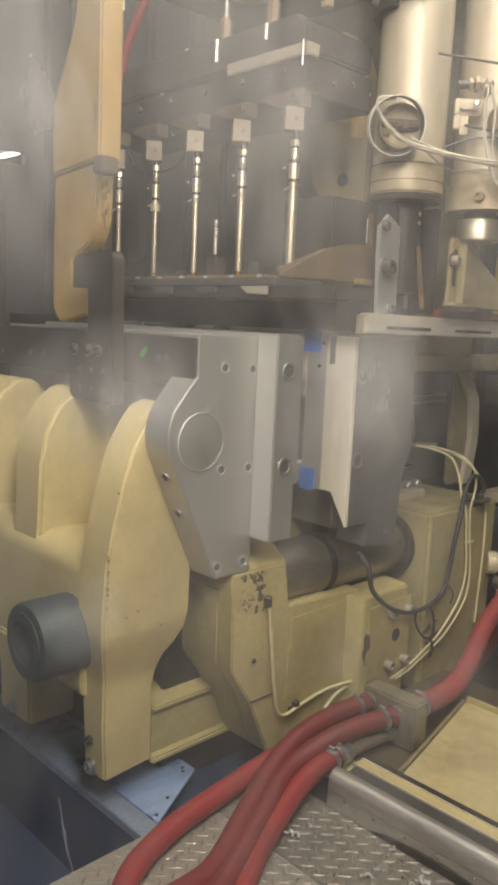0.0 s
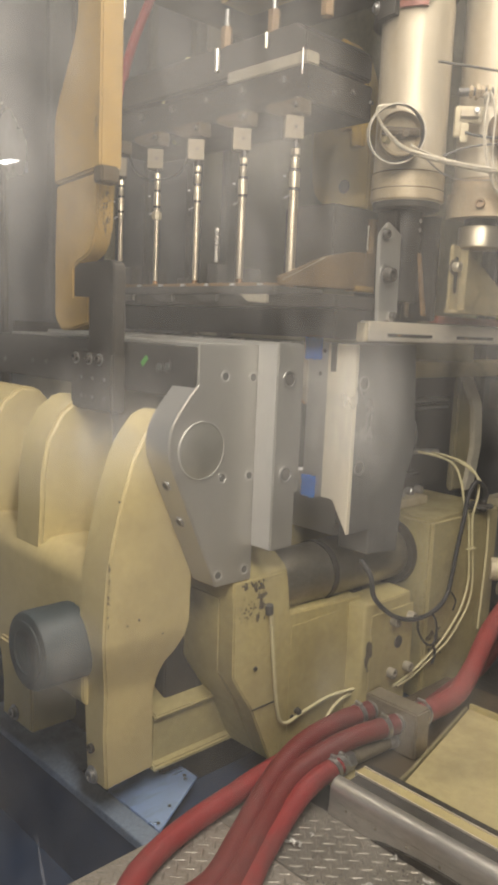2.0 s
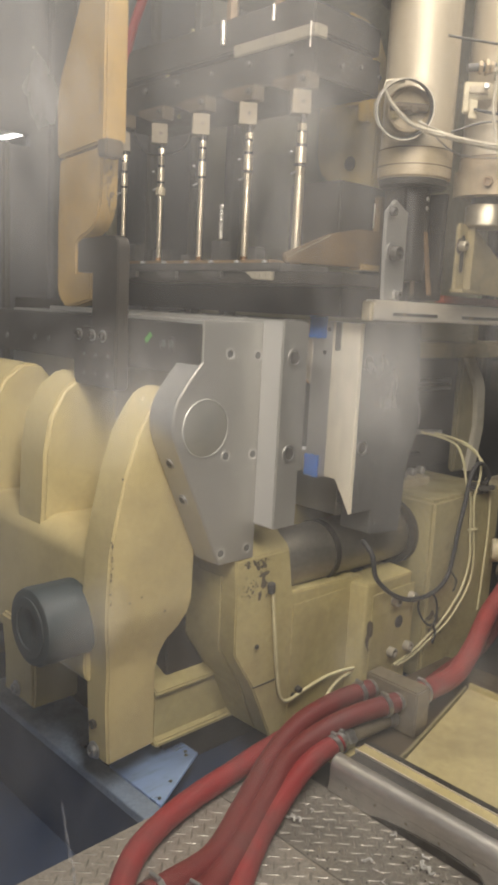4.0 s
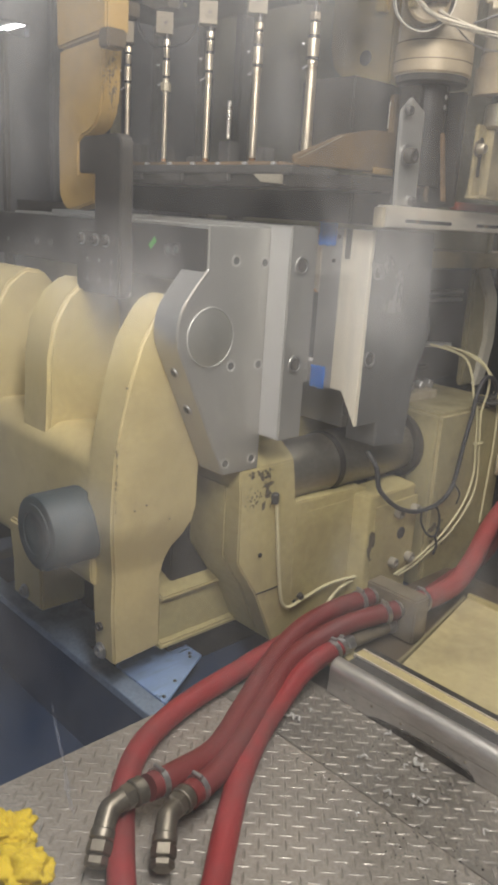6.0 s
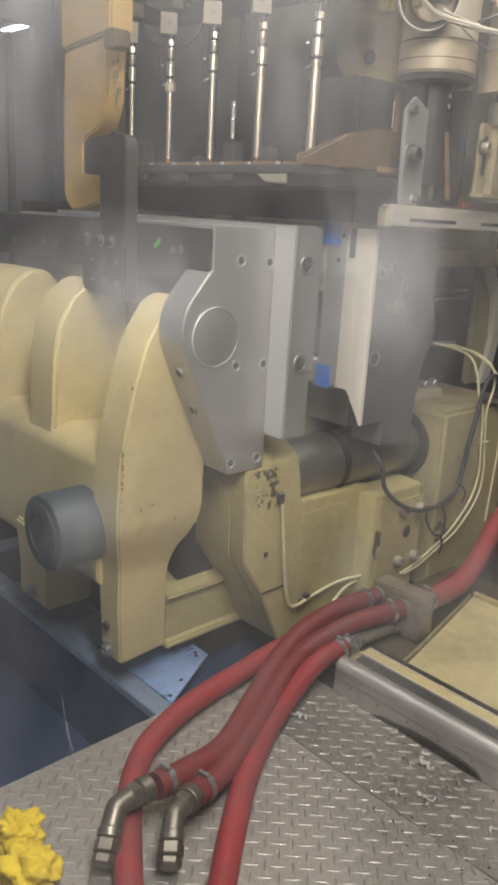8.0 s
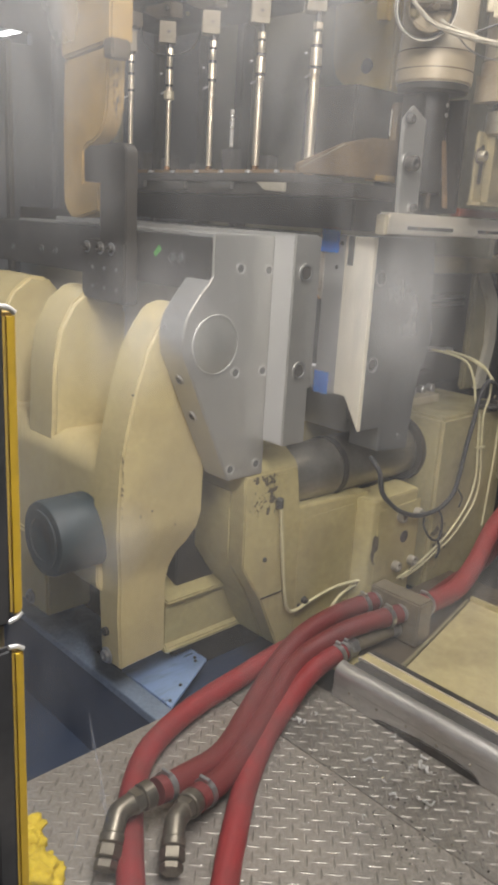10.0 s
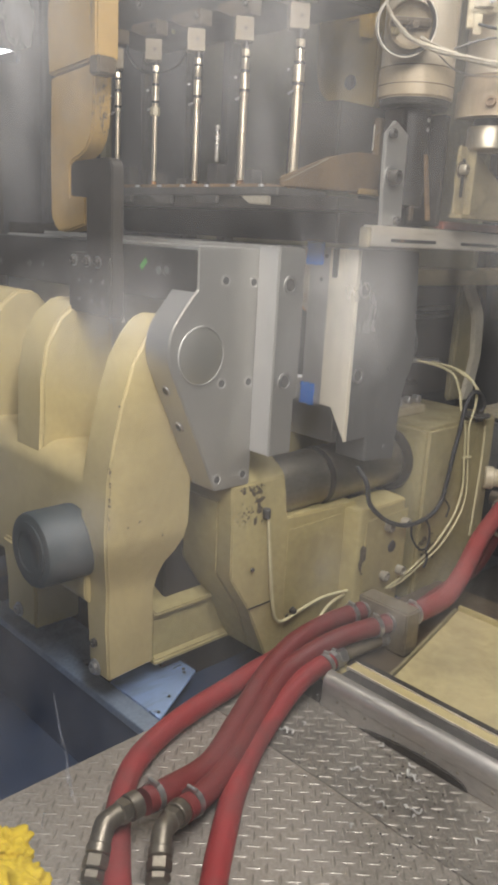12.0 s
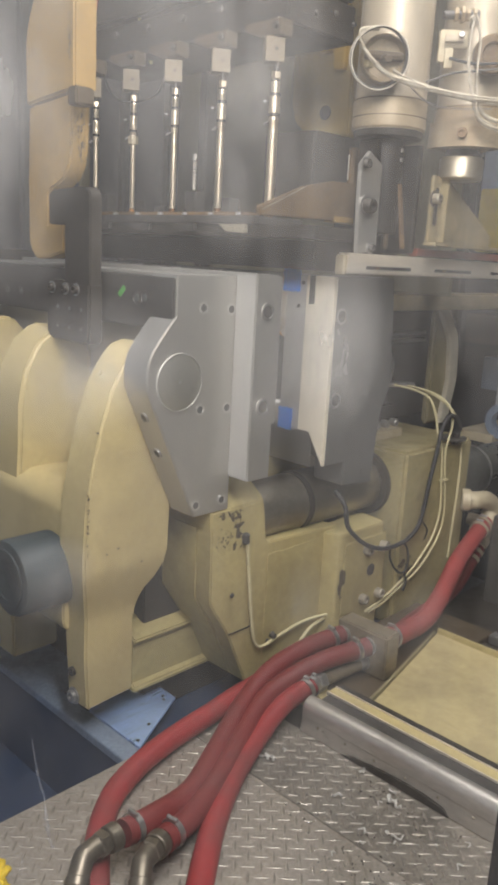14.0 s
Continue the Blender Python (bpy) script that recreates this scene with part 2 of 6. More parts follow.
def hazy_acrylic():
    m = bpy.data.materials.new("hazy_scratched_acrylic")
    m.use_nodes = True
    n, l = m.node_tree.nodes, m.node_tree.links
    n.remove(n["Principled BSDF"])
    out = n["Material Output"]
    clear, film, back, both, mix = (n.new("ShaderNodeBsdfTransparent"), n.new("ShaderNodeBsdfDiffuse"), n.new("ShaderNodeBsdfTranslucent"),
                                    n.new("ShaderNodeMixShader"), n.new("ShaderNodeMixShader"))
    for k in (film, back):
        k.inputs["Color"].default_value = (0.88, 0.845, 0.80, 1)
    co, mp = n.new("ShaderNodeTexCoord"), n.new("ShaderNodeMapping")
    mp.inputs["Scale"].default_value = (1, 1.6, 0.8)
    l.new(co.outputs["Object"], mp.inputs[0])
    a, s = n.new("ShaderNodeTexNoise"), n.new("ShaderNodeTexNoise")
    a.inputs["Scale"].default_value, a.inputs["Detail"].default_value, a.inputs["Roughness"].default_value = 7, 6, 0.55
    s.inputs["Scale"].default_value, s.inputs["Detail"].default_value = 40, 8
    for k in (a, s):
        l.new(mp.outputs[0], k.inputs["Vector"])
    mr = n.new("ShaderNodeMapRange")
    mr.inputs[1].default_value, mr.inputs[2].default_value, mr.inputs[3].default_value, mr.inputs[4].default_value = 0.38, 0.72, HAZE[0], HAZE[1]
    l.new(a.outputs["Fac"], mr.inputs[0])
    mul = n.new("ShaderNodeMath")
    mul.operation = "MULTIPLY_ADD"
    l.new(s.outputs["Fac"], mul.inputs[0])
    mul.inputs[1].default_value = 0.04
    l.new(mr.outputs[0], mul.inputs[2])
    # haze painted denser with height, lifting the brightness of the upper view
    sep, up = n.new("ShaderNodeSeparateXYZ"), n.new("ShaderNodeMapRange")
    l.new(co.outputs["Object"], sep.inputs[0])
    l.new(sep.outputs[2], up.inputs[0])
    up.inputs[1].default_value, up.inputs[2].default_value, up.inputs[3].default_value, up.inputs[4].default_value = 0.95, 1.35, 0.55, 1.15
    graded = n.new("ShaderNodeMath")
    graded.operation = "MULTIPLY"
    l.new(mul.outputs[0], graded.inputs[0])
    l.new(up.outputs[0], graded.inputs[1])
    # pale haze patches painted into the film: across, up, half width, half height, strength
    total = graded
    for y, z, ry, rz, amount in ((0.372, 1.170, 0.040, 0.055, 0.19), (0.19, 1.166, 0.055, 0.034, 0.18), (0.150, 1.280, 0.045, 0.09, 0.24), (0.30, 1.135, 0.03, 0.06, 0.05),
                                 (0.49, 0.955, 0.05, 0.035, 0.07), (0.27, 1.30, 0.09, 0.08, 0.13), (0.285, 1.24, 0.08, 0.09, 0.05), (0.325, 1.165, 0.045, 0.055, 0.10), (0.345, 1.01, 0.03, 0.03, 0.05),
                                 (0.197, 1.164, 0.035, 0.020, 0.06), (0.176, 1.073, 0.022, 0.022, 0.12), (0.345, 1.165, 0.05, 0.07, 0.07), (0.44, 0.952, 0.035, 0.022, 0.10)):
        place, ball, shape, plus = n.new("ShaderNodeMapping"), n.new("ShaderNodeTexGradient"), n.new("ShaderNodeMath"), n.new("ShaderNodeMath")
        place.inputs["Scale"].default_value = (0, 1 / ry, 1 / rz)
        place.inputs["Location"].default_value = (0, -y / ry, -z / rz)
        ball.gradient_type = "SPHERICAL"
        l.new(co.outputs["Object"], place.inputs[0])
        l.new(place.outputs[0], ball.inputs[0])
        shape.operation = "MULTIPLY"
        l.new(ball.outputs["Fac"], shape.inputs[0])
        l.new(s.outputs["Fac"], shape.inputs[1])
        plus.operation = "MULTIPLY_ADD"
        l.new(shape.outputs[0], plus.inputs[0])
        plus.inputs[1].default_value = amount * 2
        l.new(total.outputs[0], plus.inputs[2])
        total = plus
    l.new(total.outputs[0], mix.inputs[0])
    both.inputs[0].default_value = 0.5
    l.new(film.outputs[0], both.inputs[1])
    l.new(back.outputs[0], both.inputs[2])
    l.new(clear.outputs[0], mix.inputs[1])
    l.new(both.outputs[0], mix.inputs[2])
    l.new(mix.outputs[0], out.inputs["Surface"])
    return m


HAZE = (0.012, 0.115)
ACRYLIC = hazy_acrylic()


# ---- mesh helpers ----
def sharpen(bm, limit=0.6):
    for f in bm.faces:
        f.smooth = True
    for e in bm.edges:
        if len(e.link_faces) == 2 and e.calc_face_angle(0) > limit:
            e.smooth = False


def part(name, bm, mat, parent=None, label="", auto=True):
    """One mesh object, made in world coordinates, under a thing or a part."""
    bmesh.ops.recalc_face_normals(bm, faces=bm.faces)
    if auto:
        sharpen(bm)
    me = bpy.data.meshes.new(name)
    bm.to_mesh(me)
    bm.free()
    me.materials.append(mat)
    ob = new(name, me)
    if parent is not None:
        ob.parent = parent
        if parent.type == "EMPTY":
            ob.matrix_parent_inverse = Matrix.Translation(-Vector(parent.location))
    if label:
        ob["label"] = label
    return ob


def thing(name, at, label, category, group="", kind=""):
    e = new(name)
    e.empty_display_size = 0.05
    e.location = at
    return tagged(e, label, category, group, kind)


def soften(bm, w, seg=2, limit=0.6):
    if w <= 0:
        return bm
    es = [e for e in bm.edges if len(e.link_faces) == 2 and e.calc_face_angle(0) > limit]
    bmesh.ops.bevel(bm, geom=es, offset=w, segments=seg, affect="EDGES", clamp_overlap=True)
    return bm


def box(x0, x1, y0, y1, z0, z1, w=0.003, bm=None):
    own = bmesh.new()
    bmesh.ops.create_cube(own, size=1.0, matrix=Matrix.LocRotScale(((x0 + x1) / 2, (y0 + y1) / 2, (z0 + z1) / 2), None,
                                                                  (abs(x1 - x0), abs(y1 - y0), abs(z1 - z0))))
    soften(own, w)
    return merge(bm, own)


def merge(bm, own):
    if bm is None:
        return own
    me = bpy.data.meshes.new("tmp")
    own.to_mesh(me)
    own.free()
    bm.from_mesh(me)
    bpy.data.meshes.remove(me)
    return bm


def prism(axis, a, b, outline, w=0.003, bm=None, seg=2):
    """An outline drawn in the plane across an axis, pushed from a to b along it."""
    def at(p, q):
        return {"x": (q, p[0], p[1]), "y": (p[0], q, p[1]), "z": (p[0], p[1], q)}[axis]
    own = bmesh.new()
    f = own.faces.new([own.verts.new(at(p, a)) for p in outline])
    r = bmesh.ops.extrude_face_region(own, geom=[f])
    shift = {"x": (b - a, 0, 0), "y": (0, b - a, 0), "z": (0, 0, b - a)}[axis]
    bmesh.ops.translate(own, verts=[v for v in r["geom"] if isinstance(v, bmesh.types.BMVert)], vec=shift)
    bmesh.ops.recalc_face_normals(own, faces=own.faces)
    soften(own, w, seg, 0.5)
    return merge(bm, own)


def rounded(outline, r, n=5, only=None):
    """Rounds the corners of an outline."""
    out = []
    k = len(outline)
    for i, p in enumerate(outline):
        if only is not None and i not in only:
            out.append(p)
            continue
        p, a, b = Vector(p), Vector(outline[i - 1]), Vector(outline[(i + 1) % k])
        da, db = (a - p), (b - p)
        d = min(r, da.length * 0.45, db.length * 0.45)
        s, e = p + da.normalized() * d, p + db.normalized() * d
        for j in range(n + 1):
            t = j / n
            q = s * (1 - t) ** 2 + p * 2 * t * (1 - t) + e * t ** 2
            out.append((q.x, q.y))
    return out


def turned(p0, p1, rings, seg=24, bm=None, caps=True):
    """A turned solid from p0 to p1: rings of (part of the way, radius)."""
    p0, p1 = Vector(p0), Vector(p1)
    d = p1 - p0
    q = d.to_track_quat("Z", "Y").to_matrix()
    own = bmesh.new()
    loops = []
    for s, r in rings:
        loops.append([own.verts.new(p0 + d * s + q @ Vector((r * math.cos(6.283185 * i / seg), r * math.sin(6.283185 * i / seg), 0))) for i in range(seg)])
    for a, b in zip(loops, loops[1:]):
        for i in range(seg):
            own.faces.new((a[i], a[(i + 1) % seg], b[(i + 1) % seg], b[i]))
    if caps:
        own.faces.new(loops[0][::-1])
        own.faces.new(loops[-1])
    return merge(bm, own)


def rod(p0, p1, r, w=0.002, seg=24, bm=None):
    n = (Vector(p1) - Vector(p0)).length
    k = min(0.45, w / n)
    return turned(p0, p1, [(0, max(r - w, r * 0.5)), (k, r), (1 - k, r), (1, max(r - w, r * 0.5))], seg, bm)


def ring(p0, p1, r, hole, seg=32, bm=None):
    own = turned(p0, p1, [(0, hole), (0, r), (1, r), (1, hole), (0, hole)], seg, None, False)
    bmesh.ops.remove_doubles(own, verts=own.verts, dist=1e-5)
    return merge(bm, own)


def smooth_path(pts, n=10):
    """A curve through the points (Catmull-Rom)."""
    P = [Vector(p) for p in pts]
    P = [P[0] * 2 - P[1]] + P + [P[-1] * 2 - P[-2]]
    out = []
    for i in range(1, len(P) - 2):
        a, b, c, d = P[i - 1:i + 3]
        for j in range(n):
            t = j / n
            out.append(0.5 * ((2 * b) + (c - a) * t + (2 * a - 5 * b + 4 * c - d) * t * t + (3 * b - a - 3 * c + d) * t ** 3))
    out.append(P[-2])
    return out


def tube(pts, r, seg=12, n=10, bm=None, wobble=0.0, smooth=True):
    path = smooth_path(pts, n) if smooth else [Vector(p) for p in pts]
    own = bmesh.new()
    loops, up = [], Vector((0.13, 0.21, 1)).normalized()
    for i, p in enumerate(path):
        d = (path[min(i + 1, len(path) - 1)] - path[max(i - 1, 0)]).normalized()
        s = d.cross(up).normalized()
        u = s.cross(d)
        rr = r * (1 + wobble * noise.noise(p * 9))
        loops.append([own.verts.new(p + (s * math.cos(6.283185 * k / seg) + u * math.sin(6.283185 * k / seg)) * rr) for k in range(seg)])
    for a, b in zip(loops, loops[1:]):
        for k in range(seg):
            own.faces.new((a[k], a[(k + 1) % seg], b[(k + 1) % seg], b[k]))
    own.faces.new(loops[0][::-1])
    own.faces.new(loops[-1])
    return merge(bm, own)


def socket_bolt(parent, at, way, r=0.012, tall=0.012, mat=None, name="bolt", washer=True):
    """A socket-head bolt whose head stands proud along way."""
    at, way = Vector(at), Vector(way).normalized()
    head = turned(at, at + way * tall, [(0, r), (0.85, r), (1, r * 0.88), (1, r * 0.55), (0.45, r * 0.5), (0.45, 0.0005)], 20)
    ob = part(name, head, mat or STEEL, parent)
    if washer:
        part("washer", ring(at, at + way * 0.003, r * 1.45, r * 0.9, 24), STEEL, ob)
    return ob


def bore(parent, at, way, r, deep=0.0, mat=None, name="bolt_hole"):
    """A countersunk hole: a thin bright rim and a dark bottom just inside it."""
    at, way = Vector(at), Vector(way).normalized()
    rim = turned(at - way * 0.001, at + way * 0.0012, [(0, r), (1, r), (1, r * 0.86), (0.2, r * 0.8), (0.15, r * 0.45), (0.1, 0.0005)], 24, None, False)
    ob = part(name, rim, mat or ALU_SATIN, parent)
    part("bolt_socket", turned(at - way * 0.0005, at + way * 0.001, [(0, r * 0.62), (1, r * 0.58), (1, 0.0005)], 20, None, False), ALU_SHADED, ob)
    return ob


def flaked_patch(parent, axis, at, u0, u1, z0, z1, seed, cut, mat, step=0.0016, fine=1.0):
    """Bare metal where the paint has come off, with ragged shapes that fade out towards the patch's rim."""
    bm = bmesh.new()
    nu, nz = int((u1 - u0) / step), int((z1 - z0) / step)
    made = {}

    def corner(i, j):
        if (i, j) not in made:
            u, z = u0 + step * i, z0 + step * j
            made[i, j] = bm.verts.new((at, u, z) if axis == "x" else (u, at, z))
        return made[i, j]
    for i in range(nu):
        for j in range(nz):
            p, q = (u0 + step * i) * fine, (z0 + step * j) * fine
            u, v = 2 * (i + 0.5) / nu - 1, 2 * (j + 0.5) / nz - 1
            level = noise.noise(Vector((p * 55, q * 38, seed))) + 0.45 * noise.noise(Vector((p * 170, q * 150, seed + 5)))
            if level - 0.55 * (u * u + v * v) > cut:
                bm.faces.new((corner(i, j), corner(i + 1, j), corner(i + 1, j + 1), corner(i, j + 1)))
    tagged(part("paint_chip", bm, mat, parent, "bare brown patch where paint has flaked"), kind="stuff")


# ---- the hall and the ground ----
def slab(name, mat, b, label, category, w=0.0):
    return tagged(part(name, box(*b, w), mat), label, category, "", "structure")


slab("ground", CONCRETE, (-14, 6, -6, 9, -0.5, -0.36), "dark grey concrete hall floor under the machine", "floor")
slab("ceiling", HALL, (-14, 6, -6, 9, 3.3, 3.45), "plain grey hall ceiling", "ceiling")
slab("wall_west", HALL, (-14.2, -14, -6, 9, -0.4, 3.4), "plain grey hall wall", "wall")
slab("wall_east", HALL, (6, 6.2, -6, 9, -0.4, 3.4), "plain grey hall wall", "wall")
slab("wall_north", HALL, (-14, 6, 9, 9.2, -0.4, 3.4), "plain grey hall wall", "wall")
slab("wall_south", HALL, (-14, 6, -6.2, -6, -0.4, 3.4), "plain grey hall wall", "wall")


def strip_light(at, along_x, wide=0.16):
    t = thing("strip_light", at, "long white fluorescent strip light under the hall ceiling", "lamp", "hall strip lights")
    x, y, z = at
    hx, hy = (0.8 if wide > 0.1 else 0.3, wide) if along_x else (wide, 0.8 if z > 3.0 else 0.6)
    part("housing", box(x - hx, x + hx, y - hy, y + hy, z + 0.02, z + 0.141, 0.01), WHITE, t)
    if z < 3.0:
        for d in (-0.5, 0.5):
            part("hanger", rod((x, y + d, z + 0.14), (x, y + d, 3.3), 0.006, 0.001, 10), STEEL, t)
    part("diffuser", box(x - hx * 0.94, x + hx * 0.94, y - hy * 0.9, y + hy * 0.9, z + 0.002, z + 0.018, 0.004), GLOW, t, "glowing diffuser")


for at, ax in (((0.10, 0.35, 2.66), False), ((-0.35, -1.6, 3.16), True), ((-0.75, 1.5, 3.16), True), ((-4.6, 1.2, 3.16), False), ((-9.6, 4.95, 3.16), True)):
    strip_light(at, ax, 0.06 if at[0] < -9 else 0.16)

# wall added out of view to keep the side lamp off the lower yoke
slab("lamp_block_wall", HALL, (-4.5, -0.29, -0.34, -0.30, -0.36, 1.92), "unseen grey wall added beside the machine to block lamp light", "wall")
slab("guard_wall_front", HALL, (-0.272, -0.24, -0.30, -0.031, -0.36, 1.92), "plain grey guard panel beside the window", "wall")

# tread plate, with a seam near the rail
deck = tagged(part("floor", box(-1.335, 0.9, -1.2, 1.235, -0.02, 0.0, 0.001), PLATE), "worn grey steel tread plate with raised lugs", "floor", "", "structure")
tagged(part("floor_strip", box(-1.335, 0.9, 1.238, 1.47, -0.02, -0.001, 0.001), PLATE_DIRTY), "dirty tread plate strip along the rail", "floor", "", "structure")
slab("floor_under_rail", DARK, (-1.335, 0.9, 1.47, 3.4, -0.03, -0.012), "dark floor under the rail and tray", "floor")
slab("deck_riser", DARK2, (-1.333, -1.325, -1.2, 1.06, -0.36, -0.021), "dark steel edge of the tread plate deck", "edge")


# pit beside the deck
slab("pit_edge_strip", BLUE_STEEL, (-2.6, -1.336, 1.078, 1.138, -0.075, -0.05), "blue-grey steel strip along the pit", "edge", 0.002)
sheet = thing("cover_sheet", (-1.5, 1.2, -0.05), "blue-grey sheet steel cover lying under the yoke", "sheet metal")
part("sheet", prism("z", -0.058, -0.05, [(-1.408, 1.142), (-1.534, 1.370), (-1.74, 1.370), (-1.64, 1.142)], 0.001), SHEET, sheet)
for x, y in ((-1.435, 1.157), (-1.475, 1.225), (-1.56, 1.345), (-1.545, 1.335)):
    part("screw", rod((x, y, -0.051), (x, y, -0.047), 0.005, 0.001, 12), DARK, sheet)
slab("pit_side_sheet", BLUE_DARK, (-2.6, -1.336, 1.082, 1.092, -0.36, -0.076), "dark blue pit side", "edge")
slab("pit_bottom", BLUE_DARK, (-2.6, -1.336, 1.092, 2.6, -0.2, -0.12), "dark blue pit bottom under the machine", "floor")


slab("pit_cover", BLUE_STEEL, (-2.3, -1.80, 1.142, 1.27, -0.075, -0.06), "blue-grey steel cover in the pit behind the strip", "floor")
slab("pit_floor", BLUE_DARK, (-2.6, -1.336, -0.29, 1.081, -0.359, -0.33), "dark navy floor of the pit beside the deck", "floor")


# ---- clamp yoke ----
YOKE = thing("clamp_yoke", (-1.7, 1.1, 0.06), "large cream-painted cast yoke of the mould clamp, worn edges", "machine part")
ARM = [(0.998, 0.066), (0.990, 0.216), (0.992, 0.375), (0.993, 0.488), (1.0, 0.612), (1.018, 0.706), (1.040, 0.799), (1.070, 0.891), (1.102, 0.944), (1.135, 0.985), (1.18, 1.0),
       (1.24, 0.97), (1.275, 0.80), (1.265, 0.62), (1.262, 0.511), (1.261, 0.447), (1.249, 0.411), (1.216, 0.381), (1.18, 0.36), (1.154, 0.329), (1.143, 0.286), (1.143, 0.147), (1.145, 0.076)]
arm = prism("x", -1.605, -1.492, ARM, 0.006, seg=3)
for k in range(16):
    bmesh.ops.bisect_plane(arm, geom=arm.verts[:] + arm.edges[:] + arm.faces[:], plane_co=(0, 0, 0.30 + 0.010 * k), plane_no=(0, 0, 1))
for v in arm.verts:
    # the foot stands back under the rounded cheek
    k = min(1.0, max(0.0, (0.445 - v.co.z) / 0.13))
    k = k * k * (3 - 2 * k)
    v.co = Vector((v.co.x - 0.034 * k, v.co.y + 0.031 * k, v.co.z - 0.033 * k))
for v in arm.verts:
    if v.co.z < 0.30 and v.co.x < -1.60:
        v.co.x += 0.022 * min(1, (0.30 - v.co.z) / 0.05)
part("arm", arm, CREAM, YOKE)
UPPER = [(1.012, 0.5), (1.022, 0.66), (1.026, 0.798), (1.042, 0.889), (1.083, 0.963), (1.14, 1.005), (1.2, 1.0), (1.262, 0.93), (1.285, 0.70), (1.271, 0.505)]
part("arm", prism("x", -1.985, -1.845, UPPER, 0.010, seg=3), CREAM, YOKE)
part("arm", prism("x", -2.42, -2.18, UPPER, 0.010, seg=3), CREAM, YOKE)
BODY = rounded([(1.004, 0.23), (1.25, 0.23), (1.25, 0.62), (1.05, 0.625), (1.004, 0.585)], 0.045, 8)
part("body", prism("x", -2.35, -1.603, BODY, 0.004), CREAM, YOKE)
part("foot", prism("x", -2.03, -1.86, [(1.002, 0.055), (1.15, 0.055), (1.15, 0.3), (0.99, 0.3), (1.002, 0.16)], 0.008), CREAM, YOKE)
socket_bolt(YOKE, (-1.580, 1.024, 0.058), (0, -1, 0), 0.016, 0.014)
socket_bolt(YOKE, (-1.580, 1.021, 0.132), (0, -1, 0), 0.012, 0.010, DARK, washer=False)
socket_bolt(YOKE, (-1.95, 1.0, 0.088), (0, -1, 0), 0.015, 0.014)

shaft = thing("pivot_shaft", (-1.69, 1.0, 0.40), "blue-grey steel pivot shaft end standing out of the yoke", "shaft")
part("shaft_body", turned((-1.672, 1.05, 0.405), (-1.672, 0.875, 0.405), [(0, 0.099), (0.93, 0.099), (0.985, 0.095), (1, 0.088), (1, 0.03), (0.97, 0.022), (0.97, 0.001)], 48), SHAFT, shaft)
part("end_ring", ring((-1.672, 0.874, 0.405), (-1.672, 0.870, 0.405), 0.076, 0.054, 40), SHAFT, shaft)

beam = thing("slide_beam", (-1.5, 1.3, 0.06), "cream-painted flanged slide beam between yoke and base", "machine part")
def set_back(bm, k):
    for v in bm.verts:
        v.co = Vector((v.co.x * k, v.co.y * k, 1.2 + (v.co.z - 1.2) * k))
    return bm


part("web_plate", set_back(prism("x", -1.56, -1.508, [(1.185, 0.056), (1.505, 0.056), (1.435, 0.205), (1.185, 0.21)], 0.004), 1.045), CREAM_OLD, beam)
part("top_flange", set_back(prism("y", 1.185, 1.435, [(-1.60, 0.212), (-1.498, 0.190), (-1.494, 0.205), (-1.60, 0.248)], 0.004), 1.045), CREAM_OLD, beam)
part("bottom_flange", set_back(prism("y", 1.185, 1.515, [(-1.57, 0.05), (-1.494, 0.050), (-1.494, 0.065), (-1.53, 0.09), (-1.57, 0.11)], 0.004), 1.045), CREAM_OLD, beam)


# ---- mould halves ----
def vent_screw(parent, at, way, r):
    return socket_bolt(parent, at, way, r, 0.002, STEEL, "screw", False)


LEFT = thing("mould_half", (-1.8, 1.42, 0.65), "grey machined aluminium mould half, bolted to a rounded mounting plate", "mould", "mould halves")
PL = rounded([(1.182, 1.168), (1.182, 1.07), (1.150, 1.035), (1.103, 0.975), (1.097, 0.905), (1.262, 0.556), (1.385, 0.556), (1.385, 1.168)], 0.05, 6, (2, 3, 4))
plate = part("mounting_plate", prism("x", -1.492, -1.40, PL, 0.003), ALU, LEFT)
cap = part("bearing_cap", turned((-1.4025, 1.199, 0.913), (-1.398, 1.199, 0.913), [(0, 0.0690), (0.9, 0.0690), (1, 0.0680), (1, 0.0006)], 56, None, False), CAP, plate, "large round cap, slightly darker than the plate")
part("cap_rim", ring((-1.4015, 1.199, 0.913), (-1.3965, 1.199, 0.913), 0.0712, 0.0697, 56), ALU_SATIN, cap, "bright turned rim")
part("cap_centre", turned((-1.399, 1.199, 0.913), (-1.3972, 1.199, 0.913), [(0, 0.004), (1, 0.003), (1, 0.0005)], 12, None, False), STEEL, cap)
for y, z in ((1.269, 1.091), (1.363, 1.087), (1.269, 0.839), (1.362, 0.836), (1.267, 0.588), (1.358, 0.588)):
    bore(plate, (-1.40, y, z), (1, 0, 0), 0.0145)
part("back_plate", box(-2.45, -1.494, 1.245, 1.385, 0.62, 1.166, 0.003), ALU, LEFT)
blk = part("mould_block", box(-2.45, -1.33, 1.379, 1.461, 0.648, 1.177, 0.0025), ALU, LEFT)
# paler slab puts the light on this side of the block into colour
part("lit_edge", box(-1.3985, -1.3325, 1.3765, 1.3792, 0.652, 1.173, 0.0), ALU_SATIN, LEFT, "milled side of the mould block, brightened for the light on it")
